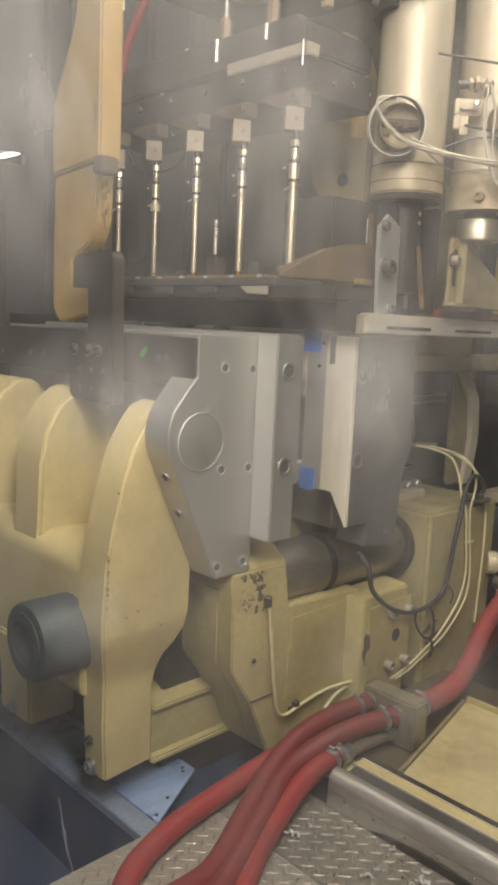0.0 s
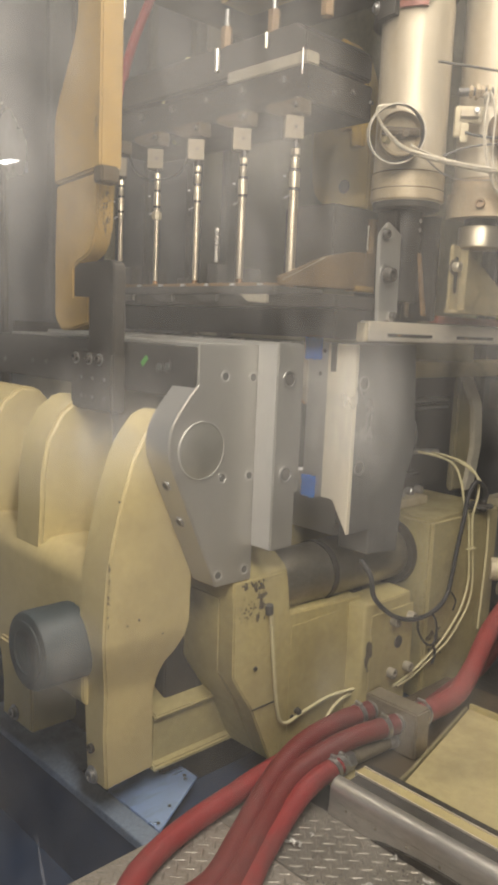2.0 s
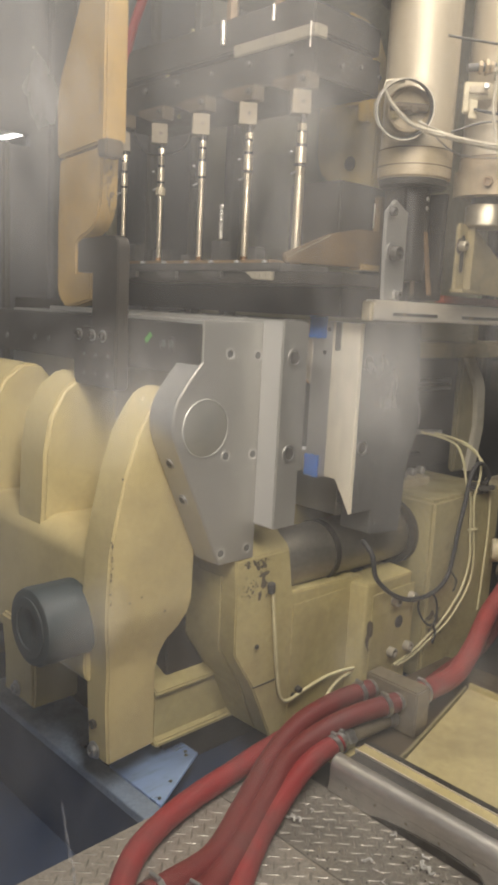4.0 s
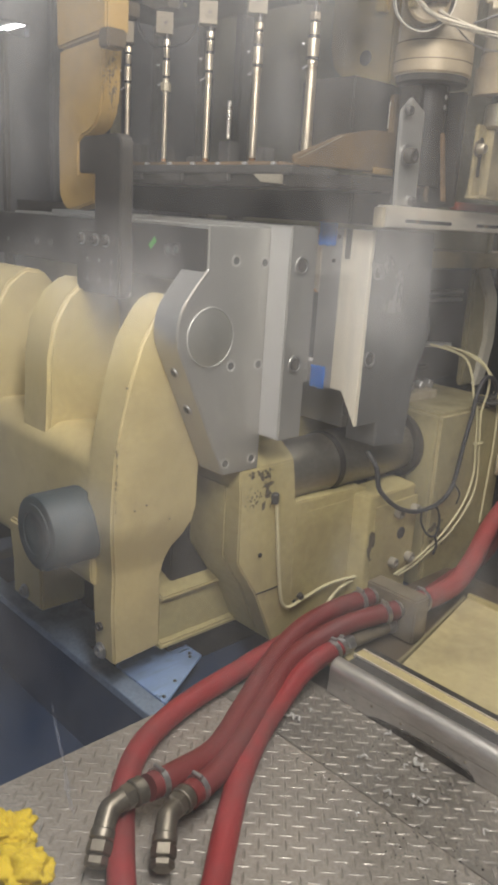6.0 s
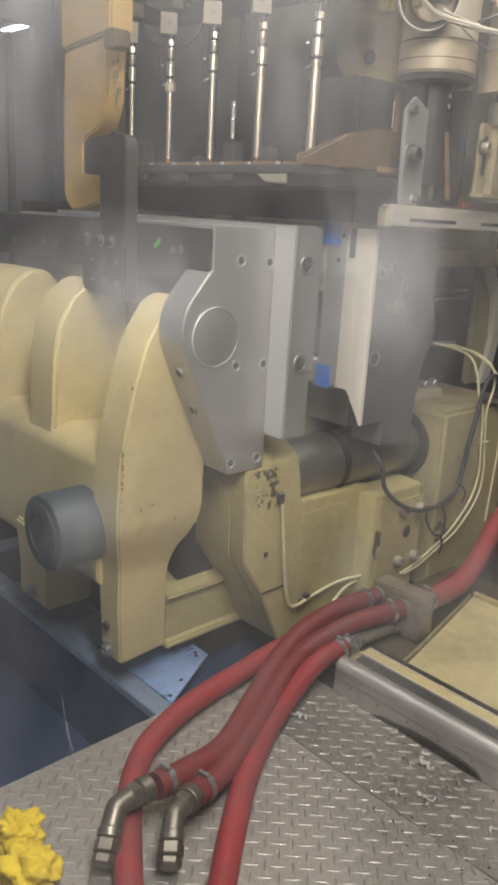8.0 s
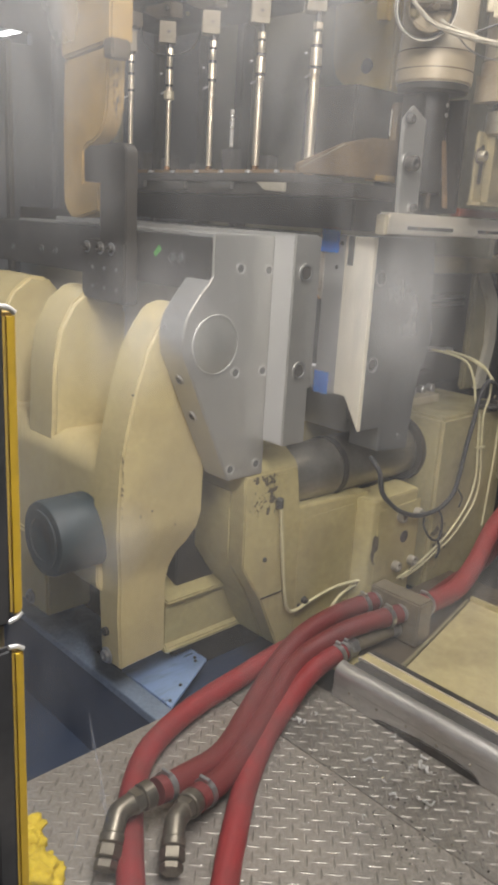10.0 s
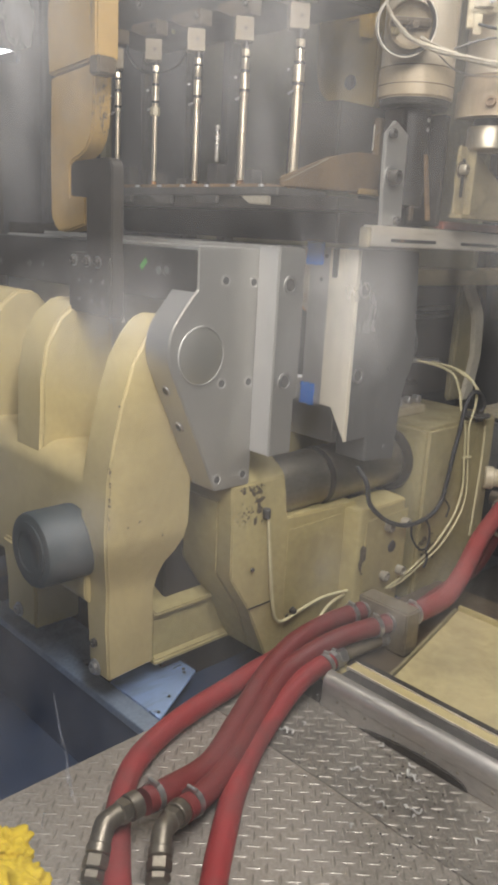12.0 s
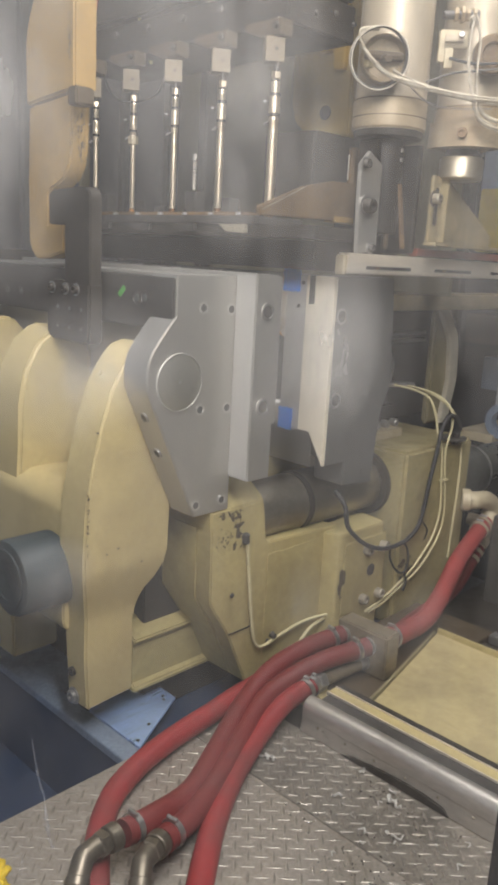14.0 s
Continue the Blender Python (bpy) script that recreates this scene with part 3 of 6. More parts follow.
for z in (1.086, 0.843):
    part("guide_bush", turned((-1.331, 1.422, z), (-1.327, 1.422, z), [(0, 0.0225), (1, 0.0225), (1, 0.0175), (0.2, 0.0165), (0.15, 0.001)], 32, None, False), STEEL, blk, "bright guide bush ring")
    part("guide_pin", turned((-1.3303, 1.422, z), (-1.3285, 1.422, z), [(0, 0.0158), (1, 0.0150), (1, 0.0005)], 24, None, False), DARK2, blk)
ins = part("cavity_insert", box(-2.43, -1.342, 1.460, 1.486, 0.79, 1.172, 0.002), ALU, LEFT)
for y in (1.466, 1.478):
    for z in (0.838, 0.822):
        vent_screw(ins, (-1.342, y, z), (1, 0, 0), 0.0045)
vent_screw(ins, (-1.342, 1.470, 1.088), (1, 0, 0), 0.0035)
for ey, ez in ((1.134, 0.823), (1.178, 0.727)):
    seat = part("edge_screw", ring((-1.452, ey + 0.004, ez + 0.002), (-1.452, ey - 0.0015, ez - 0.0007), 0.015, 0.011), STEEL, plate)
    part("screw_socket", rod((-1.452, ey + 0.004, ez + 0.002), (-1.452, ey - 0.0003, ez - 0.0002), 0.0108, 0.001), DARK2, seat)

crossbar = thing("clamp_crossbar", (-1.9, 1.21, 1.03), "dark grey steel crossbar along the top of the clamp", "machine part")
part("bar", box(-2.7, -1.404, 1.1765, 1.243, 1.035, 1.160, 0.003), DARK2, crossbar)
for x, z in ((-1.545, 1.105), (-1.513, 1.108), (-1.49, 1.05), (-2.18, 1.085), (-2.10, 1.085), (-2.36, 1.08)):
    bore(crossbar, (x, 1.1765, z), (0, -1, 0), 0.017 if x > -1.6 else 0.012, mat=DARK2)
part("sticker", prism("y", 1.1750, 1.1758, [(-1.6130, 1.1010), (-1.5900, 1.1215), (-1.5985, 1.1325), (-1.6215, 1.1120)], 0.0), GREEN, crossbar, "small green sticker")

hook = thing("pull_hook", (-1.76, 1.16, 1.0), "dark steel pull hook bolted to the clamp crossbar", "bracket")
HK = rounded([(-1.867, 1.352), (-1.845, 1.362), (-1.676, 1.368), (-1.676, 1.02), (-1.793, 1.02), (-1.793, 1.274), (-1.867, 1.274)], 0.036, 6, (2,))
part("hook_plate", prism("y", 1.140, 1.1765, HK, 0.003), DARK, hook)
part("foot_block", box(-1.868, -1.668, 1.132, 1.1765, 0.976, 1.132, 0.006), DARK, hook)
for x in (-1.838, -1.775, -1.725):
    socket_bolt(hook, (x, 1.133, 1.112), (0, -1, 0), 0.011, 0.012, DARK)

for x in (-1.812, -1.757, -1.702):
    for z in (1.062, 1.012):
        bore(hook, (x, 1.132, z), (0, -1, 0), 0.009, mat=DARK)

swing = thing("swing_arm", (-1.66, 1.06, 1.2), "ochre-painted steel arm with chipped edges and a hooked end", "machine part")
def nearer(outline, k=0.9):
    return [(0.02 + k * (x - 0.02), 1.212 + k * (z - 1.212)) for x, z in outline]


UP = nearer(rounded([(-1.846, 2.7), (-1.848, 1.95), (-1.962, 1.745), (-1.958, 1.572), (-1.733, 1.592), (-1.733, 2.7)], 0.05, 5, (1, 2)))
part("upper_arm", prism("y", 1.035, 1.095, UP, 0.005), ORANGE, swing)
LOW = nearer(rounded([(-1.950, 1.566), (-1.958, 1.40), (-1.957, 1.215), (-1.923, 1.179), (-1.861, 1.186), (-1.786, 1.202), (-1.787, 1.272), (-1.861, 1.271), (-1.861, 1.346), (-1.845, 1.362), (-1.815, 1.370), (-1.785, 1.385), (-1.765, 1.412), (-1.752, 1.45), (-1.748, 1.583)], 0.02, 4, (2, 3)))
part("lower_arm", prism("y", 1.038, 1.086, LOW, 0.004), ORANGE, swing)

for moved in (LEFT, crossbar):
    moved.location.y += 0.032
hook.location.y += 0.020
for moved in (YOKE, shaft):
    moved.location.y += 0.03
shaft.location.x += 0.02


def flat_chip(parent, axis, at, ru, rv, seed, mat):
    """A small flake with a ragged outline, lying on a face across the axis."""
    bm = bmesh.new()
    vs = []
    for i in range(18):
        a = 6.283185 * i / 18
        k = 1 + 0.8 * noise.noise(Vector((math.cos(a) * 2.1 + seed, math.sin(a) * 2.1, seed * 1.3)))
        u, v = ru * k * math.cos(a), rv * k * math.sin(a)
        vs.append(bm.verts.new((at[0] + u, at[1], at[2] + v) if axis == "y" else (at[0], at[1] + u, at[2] + v)))
    bm.faces.new(vs)
    part("paint_chip", bm, mat, parent)


edge_x = nearer([(-1.733, 1.7)])[0][0]
part("joint_block", box(-1.552, -1.515, 1.012, 1.060, 1.515, 1.553, 0.004), DARK_BROWN, swing, "dark block at the joint")
flaked_patch(swing, "y", 1.0345, edge_x - 0.030, edge_x - 0.004, 1.565, 1.74, 2.2, 0.10, FLAKED, 0.0009, 4.5)
flaked_patch(swing, "x", nearer([(-1.748, 1)])[0][0] + 0.0006, 1.040, 1.083, 1.385, 1.535, 5.6, 0.05, FLAKED, 0.0009, 4.5)
flaked_patch(swing, "y", 1.0375, -1.585, -1.553, 1.40, 1.53, 7.1, 0.22, FLAKED, 0.0009, 4.5)
flaked_patch(YOKE, "x", -1.4915, 1.029, 1.040, 0.46, 0.70, 6.6, 0.05, FLAKED, 0.0008, 4.5)
for y, z in ((1.09, 0.475), (1.125, 0.483), (1.06, 0.79), (1.20, 0.43)):
    flat_chip(YOKE, "x", (-1.4915, y, z), 0.003, 0.003, y * 50, DARK2)

# the arm hangs well behind the hook
BACK = Matrix.Translation((0.015, 0.004, 1.203)) @ Matrix.Scale(1.18, 4) @ Matrix.Translation((-0.015, -0.004, -1.203))
for piece in swing.children:
    piece.data.transform(BACK)

RIGHT = thing("mould_half", (-1.8, 1.82, 0.65), "grey aluminium mould half with open bottle cavities and blue tape", "mould", "mould halves")
XZ = [(-1.33, 1.177), (-1.33, 0.642), (-1.388, 0.735), (-2.45, 0.735), (-2.45, 1.177)]
rb = part("mould_block", prism("y", 1.771, 1.85, XZ, 0.0015), ALU_SHADED, RIGHT)
# near part of the parting face coloured brighter where light reaches it
part("parting_rim", prism("y", 1.757, 1.772, [(-1.3302, 1.176), (-1.3302, 0.643), (-1.388, 0.736), (-1.43, 0.736), (-1.43, 1.176)], 0.001), ALU_LIT, RIGHT, "milled parting face, brightened for the light on it")


def cavity_face(x0, x1, z0, z1, centres, step=0.004):
    """The parting face as a fine grid, pressed in where the bottle halves lie."""
    def half_width(z):
        if z > 1.13:
            return 0.022
        if z > 1.115:
            return 0.030
        if z > 1.0:
            t = (1.115 - z) / 0.115
            return 0.030 + 0.063 * math.sin(t * 1.5708) ** 0.9
        if z > 0.80:
            return 0.093
        return 0.0
    nx, nz = int((x1 - x0) / step), int((z1 - z0) / step)
    bm = bmesh.new()
    grid = []
    for i in range(nx + 1):
        col = []
        x = x0 + (x1 - x0) * i / nx
        for j in range(nz + 1):
            z = z0 + (z1 - z0) * j / nz
            deep = 0.0
            for c in centres:
                w = half_width(z)
                u = abs(x - c)
                if u < w:
                    deep = max(deep, 0.55 * math.sqrt(w * w - u * u))
            if 0.80 < z < 0.815:
                deep *= (z - 0.80) / 0.015
            col.append(bm.verts.new((x, 1.757 + min(deep, 0.05), z)))
        grid.append(col)
    for i in range(nx):
        for j in range(nz):
            f = bm.faces.new((grid[i][j], grid[i + 1][j], grid[i + 1][j + 1], grid[i][j + 1]))
            f.material_index = 1 if f.calc_center_median().y > 1.7575 else 0
    return bm


BOTTLES = (-1.597, -1.797, -1.997, -2.197)
part("cavity_face", cavity_face(-2.45, -1.43, 0.736, 1.176, BOTTLES), ALU_SATIN, RIGHT, "milled face with pale blasted bottle-shaped cavities", False).data.materials.append(CAVITY)
for c in (-1.497,) + tuple(b - 0.1 for b in BOTTLES[:3]):
    ol = [(c - 0.060, 1.125), (c + 0.060, 1.125), (c + 0.058, 1.085), (c + 0.030, 1.02), (c + 0.010, 0.998), (c - 0.010, 0.998), (c - 0.030, 1.02), (c - 0.058, 1.085)]
    if c > -1.5:
        ol = [(c - 0.060, 1.125), (c - 0.004, 1.125), (c - 0.004, 0.998), (c - 0.010, 0.998), (c - 0.030, 1.02), (c - 0.058, 1.085)]
    pin_off = part("pinch_insert", prism("y", 1.7545, 1.7585, ol, 0.0008), COPPER, RIGHT, "pale steel pinch-off insert edged in copper")
    part("insert_edge", tube([(p[0], 1.7545, p[1]) for p in ol[-3:] + ol[:1]], 0.0015, 6, 4), COPPER_EDGE, pin_off)
    for k in range(5):
        z = 1.11 - 0.022 * k
        part("vent_hole", turned((c - 0.028 + 0.003 * k, 1.7548, z), (c - 0.028 + 0.003 * k, 1.7540, z), [(0, 0.004), (1, 0.0036), (1, 0.0004)], 12, None, False), BEIGE, pin_off)
for b in BOTTLES[:2]:
    part("neck_ring", turned((b, 1.757, 1.135), (b, 1.757, 1.172), [(0, 0.024), (0.3, 0.024), (0.35, 0.030), (0.6, 0.030), (0.65, 0.022), (1, 0.022)], 24), CHROME, RIGHT, "polished steel neck ring")
RP = rounded([(1.848, 1.178), (1.848, 0.64), (1.872, 0.64), (1.872, 0.566), (2.018, 0.552), (2.030, 0.70), (2.042, 0.78), (2.082, 0.86), (2.050, 1.178)], 0.02, 4, (5, 6, 7))
rp = part("mounting_plate", prism("x", -1.45, -1.338, RP, 0.003), ALU_SHADED, RIGHT, "mounting plate, grey darkened for the shade on it")
part("back_plate", box(-2.45, -1.45, 1.85, 2.0, 0.60, 1.17, 0.003), ALU, RIGHT)
for y, z in ((1.866, 0.839), (1.954, 0.839), (1.885, 0.600), (1.970, 0.597), (1.868, 1.086), (1.954, 1.084)):
    bore(rp, (-1.338, y, z), (1, 0, 0), 0.0115, mat=ALU_SHADED)
for z in (1.07, 0.832):
    part("guide_bush", turned((-1.331, 1.797, z), (-1.327, 1.797, z), [(0, 0.0225), (1, 0.0225), (1, 0.0175), (0.2, 0.0165), (0.15, 0.001)], 32, None, False), STEEL, rb, "bright guide bush ring")
    part("guide_pin", turned((-1.3303, 1.797, z), (-1.3285, 1.797, z), [(0, 0.0158), (1, 0.0150), (1, 0.0005)], 24, None, False), DARK2, rb)
part("slot", box(-1.418, -1.398, 1.7555, 1.758, 1.098, 1.176, 0.0005), DARK2, RIGHT, "dark slot in the parting face")
for x, z in ((-1.442, 1.155), (-1.455, 1.09), (-1.462, 0.79), (-1.467, 0.758)):
    part("screw_hole", turned((x, 1.757, z), (x, 1.7555, z), [(0, 0.006), (1, 0.006), (1, 0.004), (0.2, 0.0005)], 16, None, False), DARK2 if z > 1 else ALU, RIGHT)


def tape_patch(x0, x1, z0, z1, seed):
    rr = random.Random(seed)
    bm = bmesh.new()
    rows = []
    for j in range(9):
        z = z0 + (z1 - z0) * j / 8
        rows.append([bm.verts.new((x0 + (x1 - x0) * i / 8 + (rr.uniform(-0.0012, 0.0012) if i in (0, 8) else 0), 1.7525 - 0.004 * abs(noise.noise(Vector((i * 0.5, j * 0.5, seed)))),
                                  z + (rr.uniform(-0.0015, 0.0015) if j in (0, 8) else 0))) for i in range(9)])
    for a, b in zip(rows, rows[1:]):
        for i in range(8):
            bm.faces.new((a[i], a[i + 1], b[i + 1], b[i]))
    bmesh.ops.solidify(bm, geom=bm.faces[:], thickness=0.0008)
    return bm


part("tape_strip", tape_patch(-1.513, -1.449, 1.129, 1.196, 3), TAPE, RIGHT, "torn blue masking tape")
part("tape_strip", tape_patch(-1.503, -1.449, 0.728, 0.793, 5), TAPE, RIGHT, "torn blue masking tape")


RIGHT.location.y -= 0.043

# ---- machine base ----
BASE = thing("machine_base", (-1.6, 1.9, 0.0), "cream-painted welded steel machine base, stained and scuffed", "machine base")
FP = [(1.360, 0.545), (1.366, 0.29), (1.44, 0.178), (1.522, 0.0), (1.90, 0.0), (1.90, 0.408), (1.580, 0.424), (1.568, 0.50), (1.561, 0.545)]
part("front_panel", prism("x", -1.46, -1.40, FP, 0.004), CREAM_OLD, BASE)
part("bearing_block", prism("y", 1.358, 1.560, [(-1.62, 0.50), (-1.401, 0.50), (-1.401, 0.553), (-1.412, 0.568), (-1.462, 0.604), (-1.62, 0.606)], 0.004, None, 3), CREAM_OLD, BASE)
part("side_web", prism("x", -1.64, -1.461, [(1.364, 0.50), (1.366, 0.29), (1.44, 0.178), (1.522, 0.0), (1.70, 0.0), (1.70, 0.38), (1.555, 0.40), (1.555, 0.50)], 0.004), CREAM_OLD, BASE)
part("cover_panel", box(-1.402, -1.3985, 1.585, 1.845, 0.03, 0.385, 0.001), CREAM_OLD, BASE, "flat removable cover panel")
part("slot_back", box(-1.66, -1.62, 1.52, 2.2, 0.0, 0.62, 0.002), CREAM_OLD, BASE)
col = part("column", prism("z", 0.0, 0.40, rounded([(-1.45, 1.83), (-1.345, 1.85), (-1.34, 1.87), (-1.34, 2.085), (-1.45, 2.10)], 0.02), 0.004), CREAM_OLD, BASE)
bp_ = part("bolt_plate", box(-1.342, -1.337, 1.875, 2.095, 0.125, 0.365, 0.002), CREAM_OLD, BASE, "raised plate with bolts")
part("plate_hole", turned((-1.338, 2.02, 0.248), (-1.3355, 2.02, 0.248), [(0, 0.021), (1, 0.020), (0.5, 0.0005)], 24, None, False), DARK2, bp_)
for y, z in ((1.982, 0.158), (2.068, 0.156), (1.985, 0.326), (2.072, 0.322)):
    b = part("bolt", turned((-1.338, y, z), (-1.314, y, z), [(0, 0.0165), (0.88, 0.0165), (1, 0.0145), (1, 0.009), (0.5, 0.0085), (0.5, 0.0005)], 20), TAN, bp_)
    part("socket", rod((-1.326, y, z), (-1.3245, y, z), 0.0082, 0.0003, 6), SHADE_BLACK_STEEL, b)
part("slot_hole", box(-1.3435, -1.3385, 1.862, 1.872, 0.235, 0.275, 0.002), DARK2, col)
part("end_block", box(-1.72, -1.338, 2.17, 2.60, 0.0, 0.618, 0.012), END_SHADED, BASE)
part("bush_collar", ring((-1.50, 2.145, 0.485), (-1.50, 2.172, 0.485), 0.112, 0.088, 40), DARK, BASE)
part("sub_frame", box(-2.4, -1.605, 1.30, 2.6, -0.12, 0.36, 0.004), DARK, BASE)
for y, z in ((1.443, 0.30), (1.622, 0.127), (1.60, 0.11)):
    part("screw", rod((-1.397, y, z), (-1.390, y, z), 0.007, 0.002, 12), DARK, BASE)
part("panel_seam", box(-1.399, -1.3965, 1.44, 1.54, 0.178, 0.181, 0.0), DARK, BASE)


flaked_patch(BASE, "x", -1.3992, 1.428, 1.486, 0.430, 0.552, 12.3, -0.16, FLAKED, 0.001, 1.4)
flaked_patch(BASE, "x", -1.3992, 1.385, 1.50, 0.522, 0.549, 8.4, 0.02, FLAKED, 0.001, 1.3)
flaked_patch(BASE, "x", -1.3992, 1.375, 1.44, 0.42, 0.51, 3.3, 0.12, FLAKED, 0.0009, 3.0)
flaked_patch(BASE, "x", -1.336, 1.845, 1.885, 0.19, 0.29, 4.7, -0.25, FLAKED)
flaked_patch(BASE, "x", -1.3365, 2.17, 2.30, 0.14, 0.26, 6.2, -0.10, FLAKED)

tie = thing("tie_bar", (-1.50, 1.85, 0.485), "thick greasy steel tie bar through the machine base", "shaft")
part("bar", turned((-1.50, 1.40, 0.485), (-1.50, 2.18, 0.485), [(0, 0.088), (0.45, 0.088), (0.46, 0.0895), (1, 0.0895)], 48), GREASY, tie)
part("groove_ring", ring((-1.50, 1.775, 0.485), (-1.50, 1.798, 0.485), 0.093, 0.07, 48), DARK, tie)
# right end frame seen through the opening
FRAME = thing("end_frame", (-1.9, 2.7, 0.6), "ochre-cream end frame with a rounded opening", "machine frame")
part("post", prism("x", -1.65, -1.62, rounded([(2.73, 0.60), (2.86, 0.60), (2.90, 0.78), (2.88, 0.95), (2.80, 1.09), (2.73, 1.09)], 0.08, 6, (2, 3, 4)), 0.01), CREAM_SHADED, FRAME)
part("post_edge", prism("x", -1.622, -1.60, rounded([(2.80, 0.60), (2.86, 0.60), (2.90, 0.78), (2.88, 0.95), (2.76, 1.09), (2.70, 1.09), (2.82, 0.93), (2.84, 0.78)], 0.04, 6, (2, 3, 4)), 0.003), FRAME_EDGE, FRAME, "worn pale edge band")
part("cross_beam", box(-1.75, -1.55, 2.1, 3.55, 1.06, 1.115, 0.006), GUSSET, FRAME)
part("inner_housing", box(-2.3, -1.75, 2.15, 3.02, 0.60, 1.058, 0.02), DARK, FRAME)
for z in (0.925, 0.955):
    part("pipe", rod((-1.738, 2.36, z), (-1.738, 2.84, z), 0.009, 0.002, 14), STEEL, FRAME, "thin bright steel pipe")
valve = thing("valve_block", (-1.62, 2.3, 0.62), "dark valve block with steel fittings behind the mould", "valve")
part("body", box(-1.68, -1.56, 2.2, 2.42, 0.62, 0.72, 0.008), DARK, valve)
part("foot_plate", box(-1.559, -1.50, 2.16, 2.38, 0.6185, 0.648, 0.003), BEIGE, valve, "pale mounting plate")
for i in range(4):
    part("fitting", rod((-1.56, 2.22 + 0.055 * i, 0.66), (-1.53, 2.22 + 0.055 * i, 0.66), 0.016, 0.004, 6), STEEL, valve)
    part("cap", rod((-1.60, 2.22 + 0.055 * i, 0.72), (-1.60, 2.22 + 0.055 * i, 0.75), 0.014, 0.004, 14), DARK2, valve)
piston = thing("clamp_cylinder", (-1.7, 2.4, 0.86), "dark hydraulic clamp cylinder with bright bands", "cylinder")
part("barrel", rod((-1.65, 2.03, 0.86), (-1.65, 2.34, 0.86), 0.12, 0.01, 40), DARK, piston)
part("gland_nut", rod((-1.65, 2.34, 0.86), (-1.65, 2.40, 0.86), 0.07, 0.006, 8), DARK2, piston)
for y in (2.10, 2.2, 2.3):
    part("band", ring((-1.65, y, 0.86), (-1.65, y + 0.012, 0.86), 0.134, 0.12, 40), STEEL, piston)


# ---- blow pins ----
def blow_pin(x, y, thick, drop):
    t = thing("blow_pin", (x, y, 1.33), "polished steel blow pin hanging from a square clamp block", "blow pin", "row of blow pins")
    w = 0.35 + 0.65 * thick / 0.0122
    part("rod", rod((x, y, 1.345), (x, y, 1.55), thick, 0.001, 24), PIN_STEEL, t)
    part("tip", turned((x, y, 1.30), (x, y, 1.346), [(0, thick * 0.85), (1, thick)], 20), COPPER_EDGE, t, "copper-coloured tip")
    part("spindle", rod((x, y, 1.54), (x, y, 1.704), 0.0055, 0.001, 16), DARK2, t)
    part("lower_collar", turned((x, y, 1.545), (x, y, 1.573), [(0, 0.009 * w), (0.1, 0.0105 * w), (0.55, 0.0105 * w), (0.6, 0.0125 * w), (0.95, 0.0125 * w), (1, 0.011 * w)], 24), PIN_STEEL, t)
    part("sleeve", rod((x, y, 1.580), (x, y, 1.621), 0.0140 * w, 0.001, 24), PIN_STEEL, t)
    part("upper_collar", turned((x, y, 1.629), (x, y, 1.656), [(0, 0.0095 * w), (0.05, 0.0105 * w), (0.8, 0.0105 * w), (0.85, 0.012 * w), (1, 0.0115 * w)], 24), PIN_STEEL, t)
    part("lock_nut", rod((x, y, 1.663), (x, y, 1.679), 0.0125 * w, 0.001, 6), PIN_STEEL, t)
    part("dark_ring", ring((x, y, 1.574), (x, y, 1.5795), 0.0165 * w, 0.005, 24), DARK, t)
    part("dark_ring", ring((x, y, 1.622), (x, y, 1.6285), 0.015 * w, 0.005, 24), DARK2, t)
    part("side_nipple", rod((x - 0.008, y - 0.008, 1.56), (x - 0.021, y - 0.014, 1.553), 0.003, 0.001, 12), STEEL, t)
    turn = Matrix.Translation((x - 0.009, y - 0.004, drop - 0.003)) @ Matrix.Rotation(radians(-36), 4, "Z") @ Matrix.Translation((-x, -y, 0))
    bm = box(x - 0.022, x + 0.022, y - 0.0245, y + 0.0245, 1.704, 1.762, 0.0015)
    bm.transform(turn)
    b = part("clamp_block", bm, BLOCK, t, "pale square clamp block")
    bm = turned((x + 0.022, y + 0.003, 1.733), (x + 0.025, y + 0.003, 1.733), [(0, 0.0125), (1, 0.0125), (1, 0.0095), (0.3, 0.009), (0.3, 0.0005)], 24, None, False)
    bm.transform(turn)
    part("clamp_screw", bm, BLOCK, b)
    bm = turned((x + 0.0228, y + 0.003, 1.733), (x + 0.0245, y + 0.003, 1.733), [(0, 0.005), (1, 0.005), (1, 0.0005)], 6, None, False)
    bm.transform(turn)
    part("screw_socket", bm, DARK, b)
    part("side_nipple", rod((x - 0.021, y - 0.01, 1.61), (x - 0.026, y - 0.016, 1.61), 0.003, 0.001, 12), STEEL, t)
    part("holder", prism("y", y - 0.022, y + 0.022, [(x - 0.04, 1.760), (x + 0.03, 1.760), (x + 0.03, 1.80), (x - 0.10, 1.80), (x - 0.10, 1.782)], 0.003), DARK_BROWN, t)
    part("holder_bolt", rod((x + 0.016, y - 0.022, 1.782), (x + 0.016, y - 0.034, 1.782), 0.008, 0.002, 14), DARK, t)
    return t


for k, r in enumerate((0.0122, 0.0098, 0.0084, 0.0076, 0.0072)):
    pin = blow_pin(-1.461 - 0.1985 * k, 1.574, r, -0.003 * k)
    if k == 3:
        part("bright_nut", rod((-2.0565, 1.574, 1.537), (-2.0565, 1.574, 1.562), 0.0155, 0.002, 6), BEIGE, pin, "pale hexagon nut")

